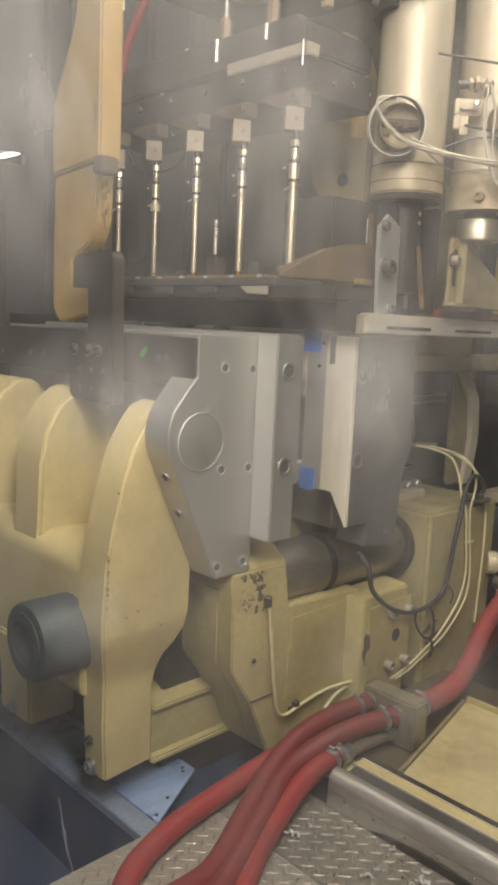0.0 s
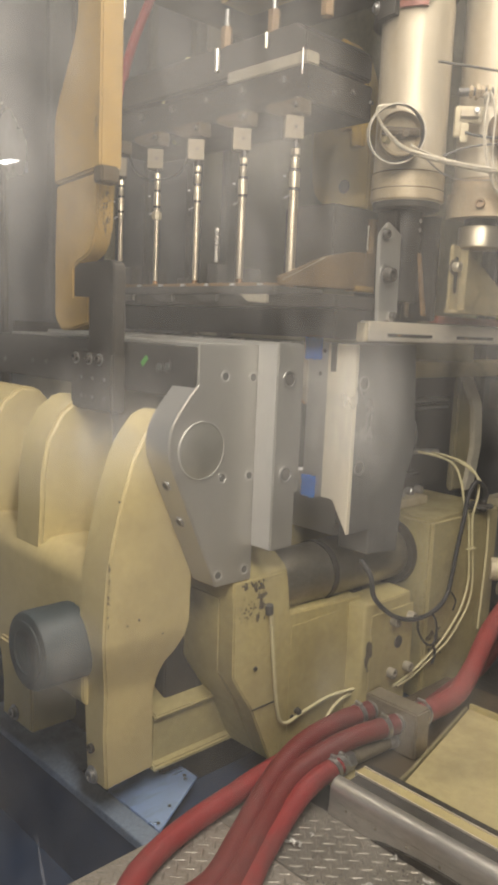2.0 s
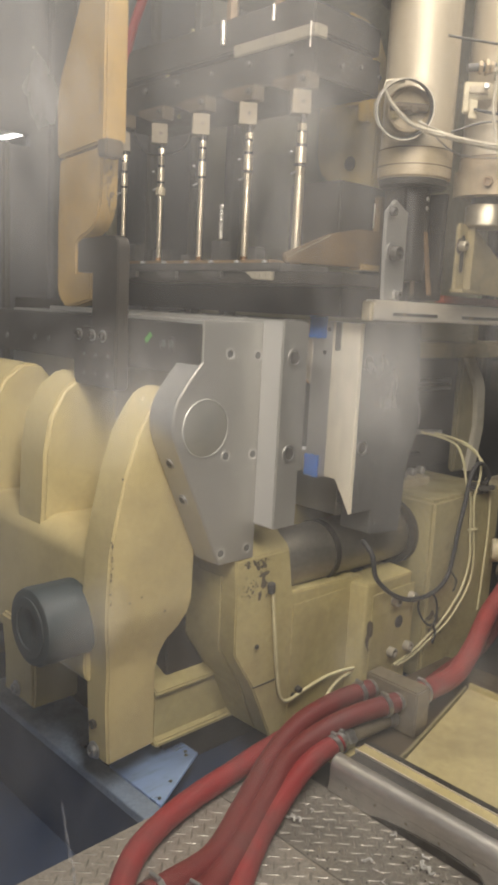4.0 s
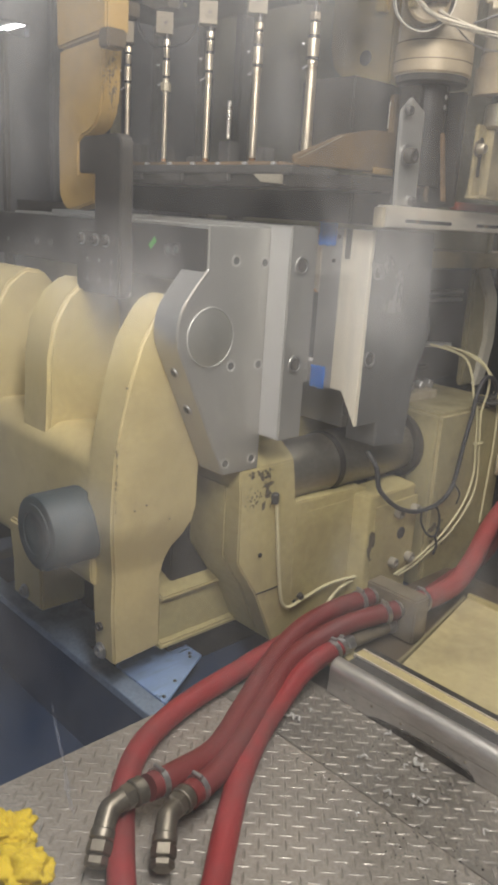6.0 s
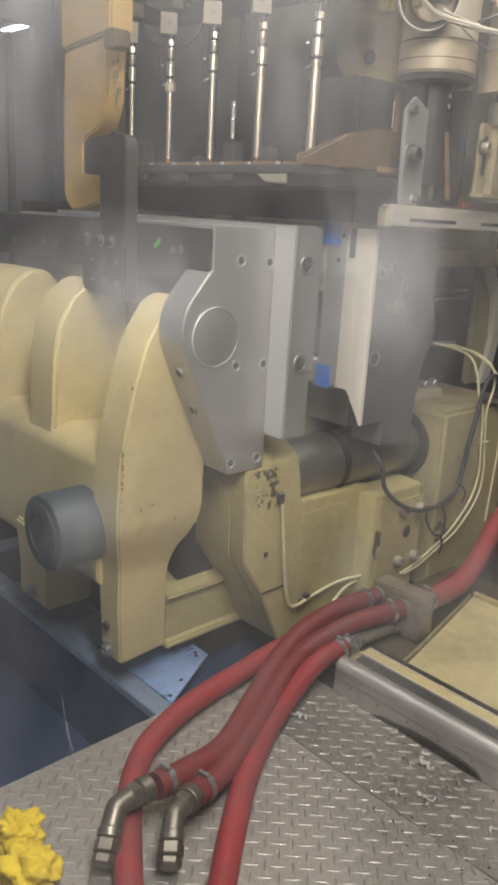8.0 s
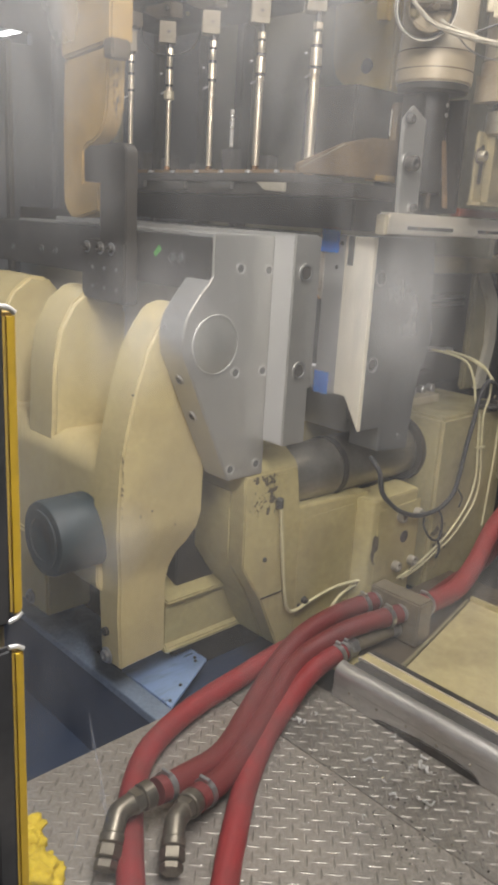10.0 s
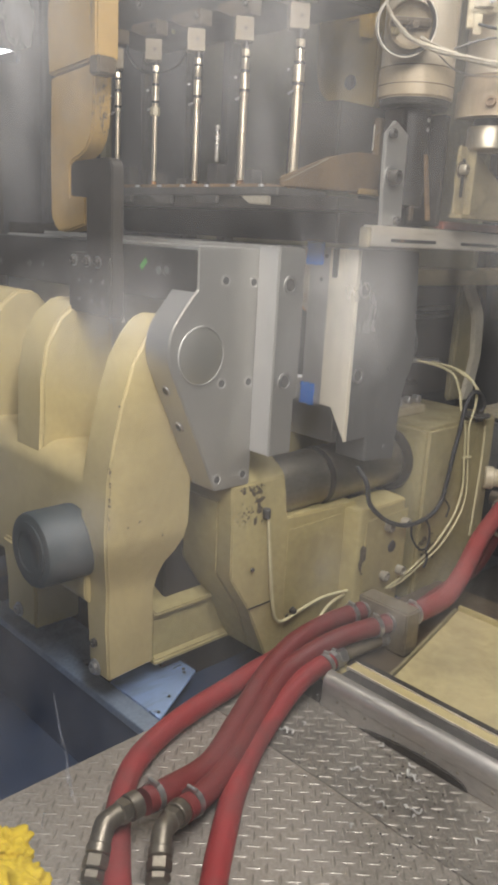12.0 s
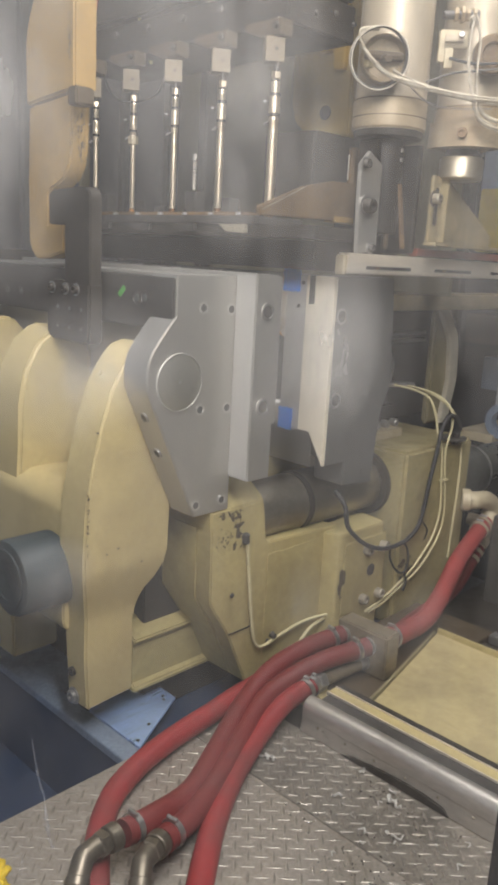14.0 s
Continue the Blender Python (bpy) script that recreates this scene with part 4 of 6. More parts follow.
guide = thing("stripper_plate", (-1.9, 1.57, 1.28), "dark steel stripper plate under the blow pins", "machine part")
part("plate", box(-2.45, -1.43, 1.49, 1.68, 1.300, 1.322, 0.003), DARK2, guide)
part("lower_bar", box(-2.45, -1.24, 1.505, 1.66, 1.268, 1.300, 0.003), DARK, guide)
part("front_lip", box(-2.35, -1.52, 1.54, 1.60, 1.322, 1.334, 0.002), BROWN, guide)
for k in range(5):
    x = -1.50 - 0.1985 * k
    part("wear_strip", prism("y", 1.486, 1.50, [(x - 0.062, 1.299), (x + 0.04, 1.299), (x + 0.04, 1.276 + 0.004 * (k % 2)), (x - 0.03, 1.279)], 0.002), (TAN if k == 0 else DARK2), guide)
for k in range(6):
    x = -1.55 - 0.15 * k
    part("lug_block", box(x - 0.03, x + 0.02, 1.64, 1.68, 1.32, 1.36 + 0.02 * (k % 3), 0.003), DARK2, guide)
for k in range(8):
    part("cap_screw", rod((-1.53 - 0.11 * k, 1.53, 1.322), (-1.53 - 0.11 * k, 1.53, 1.332), 0.008, 0.002, 12), STEEL, guide)

wedge = thing("wedge_bracket", (-1.45, 1.8, 1.3), "rusty brown welded bracket beside the blow pins", "bracket")
part("side_plate", prism("x", -1.446, -1.432, [(1.503, 1.345), (1.681, 1.411), (1.80, 1.436), (2.03, 1.442), (2.03, 1.332), (1.756, 1.329), (1.511, 1.323)], 0.003), HOUSING, wedge)
part("top_block", box(-1.70, -1.50, 1.79, 2.04, 1.36, 1.575, 0.006), DARK, wedge)
part("upright", box(-1.47, -1.447, 1.905, 1.95, 1.34, 1.54, 0.004), HOUSING, wedge)
part("side_rod", rod((-1.46, 1.898, 1.45), (-1.46, 1.898, 1.52), 0.0015, 0.0005, 8), CHROME, wedge)
part("light_edge", prism("x", -1.448, -1.431, [(1.517, 1.337), (1.68, 1.407), (1.679, 1.4085), (1.516, 1.3385)], 0.0), TAN, wedge)
part("pad", box(-1.47, -1.4295, 1.815, 1.935, 1.326, 1.343, 0.002), ORANGE, wedge)
part("under_beam", box(-2.4, -1.40, 1.70, 2.1, 1.19, 1.30, 0.005), SHADE_BLACK_STEEL, wedge)

head = thing("pin_carriage", (-1.8, 1.75, 1.82), "dark steel carriage head above the blow pins", "machine part")
part("cross_head", prism("y", 1.66, 1.95, [(-2.5, 1.94), (-2.5, 2.04), (-1.56, 2.04), (-1.52, 2.01), (-1.52, 1.94)], 0.006), DARK, head)
part("cap_plate", box(-1.77, -1.456, 1.598, 1.645, 1.899, 1.932, 0.003), TAN, head, "pale worn steel top strip")
part("mount_bar", box(-2.45, -1.452, 1.60, 1.87, 1.802, 1.898, 0.004), SHADE_BLACK_STEEL, head)
for k in range(6):
    x = -1.54 - 0.16 * k
    part("cap_screw", rod((x, 1.60, 1.87), (x, 1.588, 1.87), 0.009, 0.002, 14), DARK2, head)
for y, z in ((1.70, 1.845), (1.78, 1.862), (1.86, 1.852)):
    part("bolt_head", rod((-1.452, y, z), (-1.444, y, z), 0.007, 0.002, 14), DARK2, head)
# bright rods, the slimmest standing in for thin glints on the carriage
for x, z0, z1, r in ((-1.462, 1.868, 1.932, 0.0018), (-1.80, 1.937, 2.0, 0.0075), (-1.60, 1.96, 2.0, 0.005), (-1.474, 1.792, 1.812, 0.003), (-2.27, 2.19, 2.27, 0.0055), (-2.285, 2.02, 2.10, 0.0035)):
    part("glint_rod", rod((x, 1.585, z0), (x, 1.585, z1), r, 0.001, 12), CHROME, head, "bright rod end, added for its glint")
part("small_rod", rod((-1.792, 1.60, 1.40), (-1.792, 1.60, 1.50), 0.006, 0.001, 12), CHROME, head)

pillar = thing("head_plate", (-1.7, 2.1, 1.3), "muted ochre curved head plate with a bright edge strip", "machine part")
part("plate", prism("y", 2.06, 2.12, [(-1.845, 1.715), (-1.827, 1.658), (-1.785, 1.625), (-1.60, 1.60), (-1.60, 1.78), (-1.628, 2.0), (-1.663, 2.083), (-1.72, 2.133), (-1.80, 2.15),
                                     (-1.937, 2.13), (-1.874, 2.037), (-1.854, 1.971), (-1.848, 1.862)], 0.006), MUTED, pillar)
part("bright_band", prism("y", 2.038, 2.061, [(-1.719, 1.85), (-1.664, 1.85), (-1.660, 1.796), (-1.620, 1.792), (-1.618, 1.90), (-1.628, 2.0), (-1.663, 2.083), (-1.72, 2.133), (-1.728, 2.12), (-1.68, 2.07),
                                           (-1.657, 2.01), (-1.712, 2.0), (-1.72, 1.975)], 0.003), BAND_OCHRE, pillar, "bright ochre rounded edge band")
part("bolt_head", turned((-1.693, 2.039, 1.977), (-1.693, 2.020, 1.977), [(0, 0.020), (0.8, 0.020), (1, 0.017), (1, 0.009), (0.5, 0.0005)], 20), DARK, pillar)
part("bolt_hole", turned((-1.697, 2.061, 1.677), (-1.697, 2.057, 1.677), [(0, 0.022), (1, 0.022), (1, 0.016), (0.3, 0.0005)], 24, None, False), DARK, pillar)


def air_line(pts, r, mat, label):
    t = thing("air_line", pts[0], label, "hose", "air lines over the pins")
    part("line", tube(pts, r, 8, 10), mat, t)


air_line([(-2.05, 1.68, 2.05), (-2.15, 1.68, 1.98), (-2.19, 1.69, 1.91), (-2.165, 1.70, 1.85), (-2.11, 1.68, 1.80), (-2.08, 1.62, 1.86)], 0.005, CABLE_CREAM, "pale air line curving over the blow pins")
air_line([(-2.26, 1.62, 1.86), (-2.24, 1.60, 1.74), (-2.17, 1.62, 1.68), (-2.05, 1.66, 1.70), (-1.98, 1.66, 1.84)], 0.004, BLACK, "thin black air line drooping behind the pins")
air_line([(-2.40, 1.66, 1.98), (-2.37, 1.66, 2.07), (-2.31, 1.66, 2.17), (-2.24, 1.68, 2.30)], 0.016, RED, "red air hose rising behind the swing arm")
for k, x in enumerate((-1.47, -1.67, -1.87)):
    t = thing("air_fitting", (x, 1.64, 2.06), "small brass-brown air fitting on the carriage", "fitting", "air fittings")
    part("body", rod((x, 1.68, 2.035), (x, 1.68, 2.10), 0.018, 0.003, 6), BROWN, t)
    part("stem", rod((x, 1.68, 2.10), (x, 1.68, 2.15), 0.008, 0.001, 12), STEEL, t)

# ---- enclosure behind ----
back = thing("rear_enclosure", (-2.9, 2.4, 0.0), "dark steel rear enclosure of the machine", "machine panel")
part("rear_panel", box(-3.0, -1.45, 2.5, 2.53, 1.12, 3.2, 0.003), REAR, back)
part("top_cover", box(-2.6, -1.2, 1.55, 2.5, 2.42, 2.5, 0.006), DARK_BROWN, back)
part("top_beam", box(-2.0, -1.3, 1.75, 1.9, 2.22, 2.34, 0.01), ORANGE, back)
part("side_panel", box(-3.2, -3.16, 0.9, 3.2, -0.3, 1.822, 0.003), PANEL, back)
part("side_panel", box(-3.2, -3.16, 0.9, 3.2, 1.872, 3.2, 0.003), PANEL, back)
part("side_panel", box(-3.2, -3.16, 1.72, 3.2, 1.821, 1.873, 0.003), PANEL, back)
for y, w, m in ((1.48, 0.03, PANEL), (1.585, 0.02, DARK2), (1.80, 0.03, PANEL), (1.92, 0.04, DARK2), (2.10, 0.04, REAR), (2.32, 0.04, DARK2)):
    part("post", box(-3.13, -3.09, y - w / 2, y + w / 2, 0.2, 1.82 if y < 1.75 else 3.2, 0.006), m, back)
for i, x in enumerate((-2.86, -2.62)):
    part("post", box(x - 0.025, x + 0.025, 2.36, 2.42, 0.9, 3.2, 0.006), DARK, back)
part("lower_panel", box(-3.1, -2.62, 1.62, 1.66, -0.1, 1.2, 0.003), DARK, back)
cabinet = thing("control_cabinet", (-4.0, 1.2, -0.36), "tall blue-grey cabinet standing behind the machine", "cabinet")
part("body", box(-4.6, -3.7, 1.5, 2.6, -0.36, 1.65, 0.01), HALL, cabinet)
part("door", box(-4.55, -3.76, 1.485, 1.5, -0.25, 1.60, 0.006), DARK2, cabinet)
part("handle", box(-3.84, -3.81, 1.46, 1.485, 0.9, 1.1, 0.005), BLACK, cabinet)
rackw = thing("rear_machine", (-1.0, 4.2, -0.36), "dark blue-grey machine with pale and yellow panels behind the base", "machine")
part("body", box(-2.6, -0.2, 3.64, 4.4, -0.36, 1.46, 0.01), SLATE, rackw)
part("tower", box(-2.75, -2.02, 3.64, 4.4, 1.462, 2.5, 0.01), SLATE, rackw)
part("corner_post", box(-2.10, -2.025, 3.58, 3.636, -0.3, 2.5, 0.006), SHADE_BLACK_STEEL, rackw)
part("window_panel", box(-2.016, -1.60, 3.66, 3.70, 1.50, 1.80, 0.006), BLUE_PANEL, rackw, "pale blue panel")
part("header", box(-2.016, -1.2, 3.66, 3.72, 1.805, 2.4, 0.006), SLATE, rackw)
part("yellow_panel", box(-1.972, -1.80, 3.585, 3.636, 1.30, 1.594, 0.005), YELLOW_PANEL, rackw, "olive yellow panel")
part("dark_box", box(-1.795, -1.45, 3.56, 3.636, 1.18, 1.47, 0.006), SHADE_BLACK_STEEL, rackw)
part("grey_panel", box(-1.86, -1.60, 3.60, 3.636, 0.64, 0.80, 0.004), BLUE_PANEL, rackw)
part("grey_panel", box(-1.98, -1.70, 3.60, 3.636, 0.86, 1.00, 0.004), DARK2, rackw)
part("shelf", box(-1.76, -1.585, 3.24, 3.636, 0.455, 0.495, 0.004), BEIGE, rackw)
part("duct_ring", ring((-1.560, 3.26, 0.56), (-1.560, 3.31, 0.56), 0.080, 0.048, 32), BLUE_PANEL, rackw)
part("light_panel", box(-1.63, -1.40, 3.32, 3.34, 0.60, 0.71, 0.003), HALL, rackw)
tube_bar = thing("rear_tie_bar", (-1.50, 3.0, 0.415), "dark greasy steel tie bar leaving the end block", "shaft")
part("bar", rod((-1.50, 2.88, 0.42), (-1.50, 3.7, 0.42), 0.076, 0.006, 40), REAR_BAR, tube_bar)
part("collar", turned((-1.50, 2.602, 0.41), (-1.50, 2.90, 0.41), [(0, 0.105), (0.96, 0.105), (1, 0.098)], 40), REAR_BAR, tube_bar)
part("lip", ring((-1.50, 2.895, 0.41), (-1.50, 2.905, 0.41), 0.1055, 0.095, 40), STEEL, tube_bar)
grate = thing("floor_rails", (-1.2, 2.7, 0.0), "dark steel rails behind the drip tray", "rail")
for i in range(5):
    part("bar", box(-1.02, 0.4, 2.19 + 0.07 * i, 2.23 + 0.07 * i, 0.02 + 0.012 * i, 0.05 + 0.015 * i, 0.004), STEEL if i % 2 else DARK, grate)
part("stand", box(-1.25, -1.02, 2.66, 2.9, -0.03, 0.33, 0.006), DARK2, grate)


# ---- accumulator heads ----
def arc_band(cx, cy, r0, r1, z0, z1, a0, a1, n=16):
    """A part of a thick ring, between two angles in degrees."""
    angles = [radians(a0 + (a1 - a0) * i / n) for i in range(n + 1)]
    outline = [(cx + r1 * math.cos(a), cy + r1 * math.sin(a)) for a in angles] + [(cx + r0 * math.cos(a), cy + r0 * math.sin(a)) for a in reversed(angles)]
    return prism("z", z0, z1, outline, 0.0)


def accumulator(cx, cy, label, first):
    t = thing("accumulator_head", (cx, cy, 1.5), label, "cylinder", "accumulator heads")
    part("sleeve", turned((cx, cy, 1.575), (cx, cy, 2.115 if first else 2.3), [(0, 0.098), (0.03, 0.101), (0.10, 0.101), (0.11, 0.0985), (0.97, 0.0985), (1, 0.094)], 48), SILVER, t)
    part("stained_band", turned((cx, cy, 1.577), (cx, cy, 1.655), [(0, 0.0985), (0.05, 0.1022), (0.95, 0.1022), (1, 0.0995)], 48), SILVER_STAINED, t, "heat-stained lower band")
    for z in (1.607, 1.651):
        part("groove", ring((cx, cy, z), (cx, cy, z + 0.003), 0.1026, 0.099, 48), HOUSING, t)
    part("lower_ring", turned((cx, cy, 1.555), (cx, cy, 1.577), [(0, 0.085), (0.2, 0.094), (0.9, 0.096), (1, 0.092)], 48), DARK, t)
    if first:
        part("top_flange", rod((cx, cy, 2.115), (cx, cy, 2.20), 0.106, 0.004, 48), DARK, t)
        part("top_clamp", arc_band(cx, cy, 0.100, 0.122, 2.050, 2.14, -175, -86), DARK, t)
        part("red_bracket", arc_band(cx, cy, 0.100, 0.112, 2.066, 2.092, -82, -42), RED_PAINT, t, "dull red bracket")
        part("clamp_lip", arc_band(cx, cy, 0.100, 0.118, 2.092, 2.14, -86, -30), DARK, t)
        for a, z in ((-122, 2.085), (-62, 2.10)):
            d = Vector((math.cos(radians(a)), math.sin(radians(a)), 0))
            socket_bolt(t, Vector((cx, cy, z)) + d * (0.121 if a < -80 else 0.116), d, 0.012, 0.012, STEEL)
    return t


heads = [(-1.352, 1.926, "brushed silver cylinder with heat-stained foot and a wire clamp ring"), (-1.222, 2.138, "brushed silver cylinder with clips and braided leads")]
A1 = accumulator(*heads[0], True)
A2 = accumulator(*heads[1], False)
part("core", rod((-1.352, 1.926, 1.30), (-1.352, 1.926, 1.56), 0.05, 0.004, 30), SHADE_BLACK_STEEL, A1)
part("copper_bar", prism("x", -1.30, -1.292, [(1.918, 1.437), (1.932, 1.437), (1.975, 1.264), (1.957, 1.264)], 0.002), BROWN, A1)
part("guide_plate", box(-1.40, -1.335, 1.86, 1.90, 1.25, 1.55, 0.003), SHADE_BLACK_STEEL, A1)
part("guide_plate", box(-1.40, -1.29, 2.0, 2.02, 1.25, 1.55, 0.003), SHADE_BLACK_STEEL, A1)
part("guide_strip", box(-1.318, -1.31, 1.90, 1.915, 1.26, 1.53, 0.002), DARK_BROWN, A1)
for z in (1.50, 1.525):
    part("set_screw", rod((-1.32, 1.93, z), (-1.30, 1.93, z + 0.002), 0.006, 0.001, 12), STEEL, A1)
part("back_block", box(-1.62, -1.49, 2.045, 2.12, 1.22, 1.56, 0.004), SHADE_BLACK_STEEL, A1)
part("collar", turned((-1.219, 2.111, 1.462), (-1.219, 2.111, 1.524), [(0, 0.055), (0.08, 0.062), (0.9, 0.062), (1, 0.058)], 36), BRONZE, A2, "polished steel collar")
part("flange", turned((-1.219, 2.111, 1.545), (-1.219, 2.111, 1.60), [(0, 0.066), (0.2, 0.08), (0.9, 0.085), (1, 0.08)], 36), SILVER_STAINED, A2)
part("neck", rod((-1.219, 2.111, 1.515), (-1.219, 2.111, 1.56), 0.047, 0.002, 30), DARK, A2)
part("flange_plate", arc_band(-1.222, 2.138, 0.09, 0.118, 1.545, 1.612, -130, 0), SILVER_STAINED, A2, "stained flange plate")
socket_bolt(A2, (-1.178, 2.030, 1.578), (0.4, -0.9, 0), 0.014, 0.016, BROWN, washer=False)
ring_clamp = thing("clamp_ring", (-1.27, 1.82, 1.73), "thin steel band clamp looped with grey leads", "clamp")


def braid(pts, r, strands=5):
    """A lead of several thin strands that wind slowly round each other."""
    path = smooth_path(pts, 8)
    bm = bmesh.new()
    for k in range(strands):
        way = []
        for j, p in enumerate(path):
            a = 6.283185 * k / strands + 0.12 * j
            way.append(p + Vector((0.6 * math.cos(a), -0.6 * math.cos(a), math.sin(a))) * r * 0.75)
        tube(way, r * 0.36, 6, 1, bm, 0.0, False)
    return bm


def tilted_ring(cx, cy, cz, r, tilt, tall):
    """A thin band that stands across the line of sight, with a slight tilt."""
    m = Matrix.Translation((cx, cy, cz)) @ Matrix.Rotation(radians(45), 4, "Z") @ Matrix.Rotation(radians(90 + tilt), 4, "X")
    bm = ring((0, 0, -tall / 2), (0, 0, tall / 2), r, r - 0.003, 48)
    bm.transform(m)
    return bm


part("band", tilted_ring(-1.300, 1.786, 1.735, 0.0725, 14, 0.045), DARK2, ring_clamp)
part("bright_rim", tilted_ring(-1.284, 1.770, 1.7295, 0.0750, 14, 0.006), BAR_ALU, ring_clamp)
part("bright_rim", tilted_ring(-1.316, 1.802, 1.7405, 0.0745, 14, 0.005), BAR_ALU, ring_clamp)
part("inner_dish", turned((-1.318, 1.826, 1.742), (-1.298, 1.806, 1.737), [(0, 0.060), (0.7, 0.060), (1, 0.055), (0.6, 0.046), (0.5, 0.001)], 36), SILVER_STAINED, ring_clamp, "turned dish with a brown fitting")
part("fitting", rod((-1.333, 1.768, 1.744), (-1.262, 1.838, 1.742), 0.012, 0.003, 8), DARK_BROWN, ring_clamp)
part("fitting_plate", prism("z", 1.752, 1.772, [(-1.335, 1.793), (-1.285, 1.843), (-1.292, 1.850), (-1.342, 1.800)], 0.002), HOUSING, ring_clamp)
part("stub", rod((-1.305, 1.806, 1.735), (-1.262, 1.778, 1.728), 0.011, 0.003, 6), DARK_BROWN, ring_clamp)
part("tab", box(-1.345, -1.325, 1.775, 1.80, 1.715, 1.745, 0.003), GUSSET, ring_clamp)
part("lead", braid([(-1.285, 1.760, 1.797), (-1.30, 1.742, 1.795), (-1.318, 1.722, 1.787), (-1.312, 1.729, 1.756), (-1.286, 1.752, 1.715), (-1.259, 1.782, 1.688), (-1.225, 1.83, 1.673), (-1.172, 1.90, 1.660), (-1.11, 1.99, 1.648), (-1.0, 2.12, 1.64)], 0.00607), BRAID, ring_clamp, "grey braided lead")
part("lead", braid([(-1.262, 1.80, 1.70), (-1.24, 1.83, 1.685), (-1.20, 1.88, 1.668), (-1.14, 1.95, 1.655), (-1.05, 2.06, 1.65), (-0.98, 2.14, 1.65)], 0.00743), BRAID, ring_clamp, "grey braided lead")
coil = [Vector(p) for p in smooth_path([(-1.25, 1.83, 1.69), (-1.236, 1.868, 1.663), (-1.216, 1.895, 1.641), (-1.188, 1.923, 1.629), (-1.14, 1.971, 1.628), (-1.09, 2.02, 1.632)], 40)]
part("spring_lead", tube([p + Vector((0, 0, 1)) * 0.003 * math.sin(i * 2.1) + Vector((0.7, -0.7, 0)) * 0.003 * math.cos(i * 2.1) for i, p in enumerate(coil)], 0.0011, 5, 2, None, 0.0, False), STEEL, ring_clamp, "fine coiled wire lead")
part("hinge_pin", rod((-1.32, 1.882, 1.835), (-1.286, 1.915, 1.797), 0.010, 0.002, 14), SILVER_STAINED, ring_clamp)

clip = thing("heater_clip", (-1.18, 2.0, 1.76), "pale heater clip plates with bolts and braided leads", "clamp")
def facing(u0, u1, z0, z1, back, thick, w=0.002):
    """A plate across the diagonal, at a distance behind the clip's front."""
    m = Matrix.Translation((-1.195, 1.98, 0)) @ Matrix.Rotation(radians(45), 4, "Z")
    bm = box(u0, u1, back, back + thick, z0, z1, w)
    bm.transform(m)
    return bm


part("clip_plate", facing(-0.042, 0.034, 1.79, 1.832, 0.012, 0.02, 0.003), BEIGE, clip)
part("clip_plate", facing(-0.042, -0.024, 1.752, 1.792, 0.014, 0.018, 0.003), BEIGE, clip)
part("tag", facing(-0.030, 0.022, 1.800, 1.818, 0.0, 0.011), SILVER, clip)
part("tag", facing(-0.028, -0.006, 1.735, 1.785, 0.0, 0.012), BEIGE, clip)
part("screw", rod((-1.176, 1.975, 1.812), (-1.170, 1.963, 1.812), 0.008, 0.002, 14), STEEL, clip)
part("bolt_shank", rod((-1.235, 1.965, 1.868), (-1.165, 2.03, 1.872), 0.011, 0.002, 14), DARK2, clip)
for k, r in ((0.30, 0.017), (0.48, 0.021), (0.62, 0.016), (0.80, 0.019)):
    p = Vector((-1.235, 1.965, 1.868)).lerp(Vector((-1.165, 2.03, 1.872)), k)
    part("bolt_nut", rod(p, p + Vector((0.008, 0.0075, 0.0005)), r, 0.002, 6), SILVER_STAINED, clip)
part("round_cap", turned((-1.135, 2.06, 1.775), (-1.11, 2.03, 1.77), [(0, 0.05), (0.8, 0.05), (1, 0.045), (1, 0.03), (0.7, 0.026), (0.7, 0.001)], 36), HOUSING, clip, "bronze-brown round cap")
part("lead", braid([(-1.16, 1.99, 1.83), (-1.152, 1.965, 1.842), (-1.143, 1.968, 1.843), (-1.147, 1.966, 1.79), (-1.143, 1.968, 1.728), (-1.130, 1.981, 1.657), (-1.109, 2.002, 1.60), (-1.05, 2.06, 1.57)], 0.00743), BRAID, clip, "braided lead")
part("lead", braid([(-1.155, 1.995, 1.84), (-1.14, 1.975, 1.85), (-1.128, 1.985, 1.80), (-1.128, 1.985, 1.73), (-1.122, 1.99, 1.66), (-1.10, 2.01, 1.61), (-1.03, 2.07, 1.59)], 0.00607), BRAID, clip, "braided lead")
part("lead", tube([(-1.20, 1.96, 1.757), (-1.17, 1.975, 1.748), (-1.13, 2.0, 1.742), (-1.05, 2.07, 1.75)], 0.004, 8), BLACK, clip)
part("lead", tube([(-1.225, 1.90, 1.69), (-1.18, 1.95, 1.715), (-1.12, 2.0, 1.725), (-1.03, 2.09, 1.742)], 0.003, 8), DARK2, clip)
part("rod", tube([(-1.24, 1.87, 1.925), (-1.12, 1.99, 1.905), (-1.0, 2.12, 1.885)], 0.0035, 8), DARK, clip)

# ---- bracket, bar and gusset under the heads ----
mount = thing("mounting_bracket", (-1.31, 1.82, 1.24), "grey steel mounting plate with three socket bolts", "bracket")
MB = [(1.762, 1.475), (1.798, 1.51), (1.856, 1.482), (1.860, 1.262), (1.83, 1.247), (1.772, 1.241), (1.762, 1.40)]
part("plate", prism("x", -1.322, -1.31, MB, 0.002), ALU, mount)
socket_bolt(mount, (-1.31, 1.778, 1.475), (1, 0, 0), 0.012, 0.016, DARK2)
socket_bolt(mount, (-1.31, 1.796, 1.368), (1, 0, 0), 0.020, 0.026, DARK)
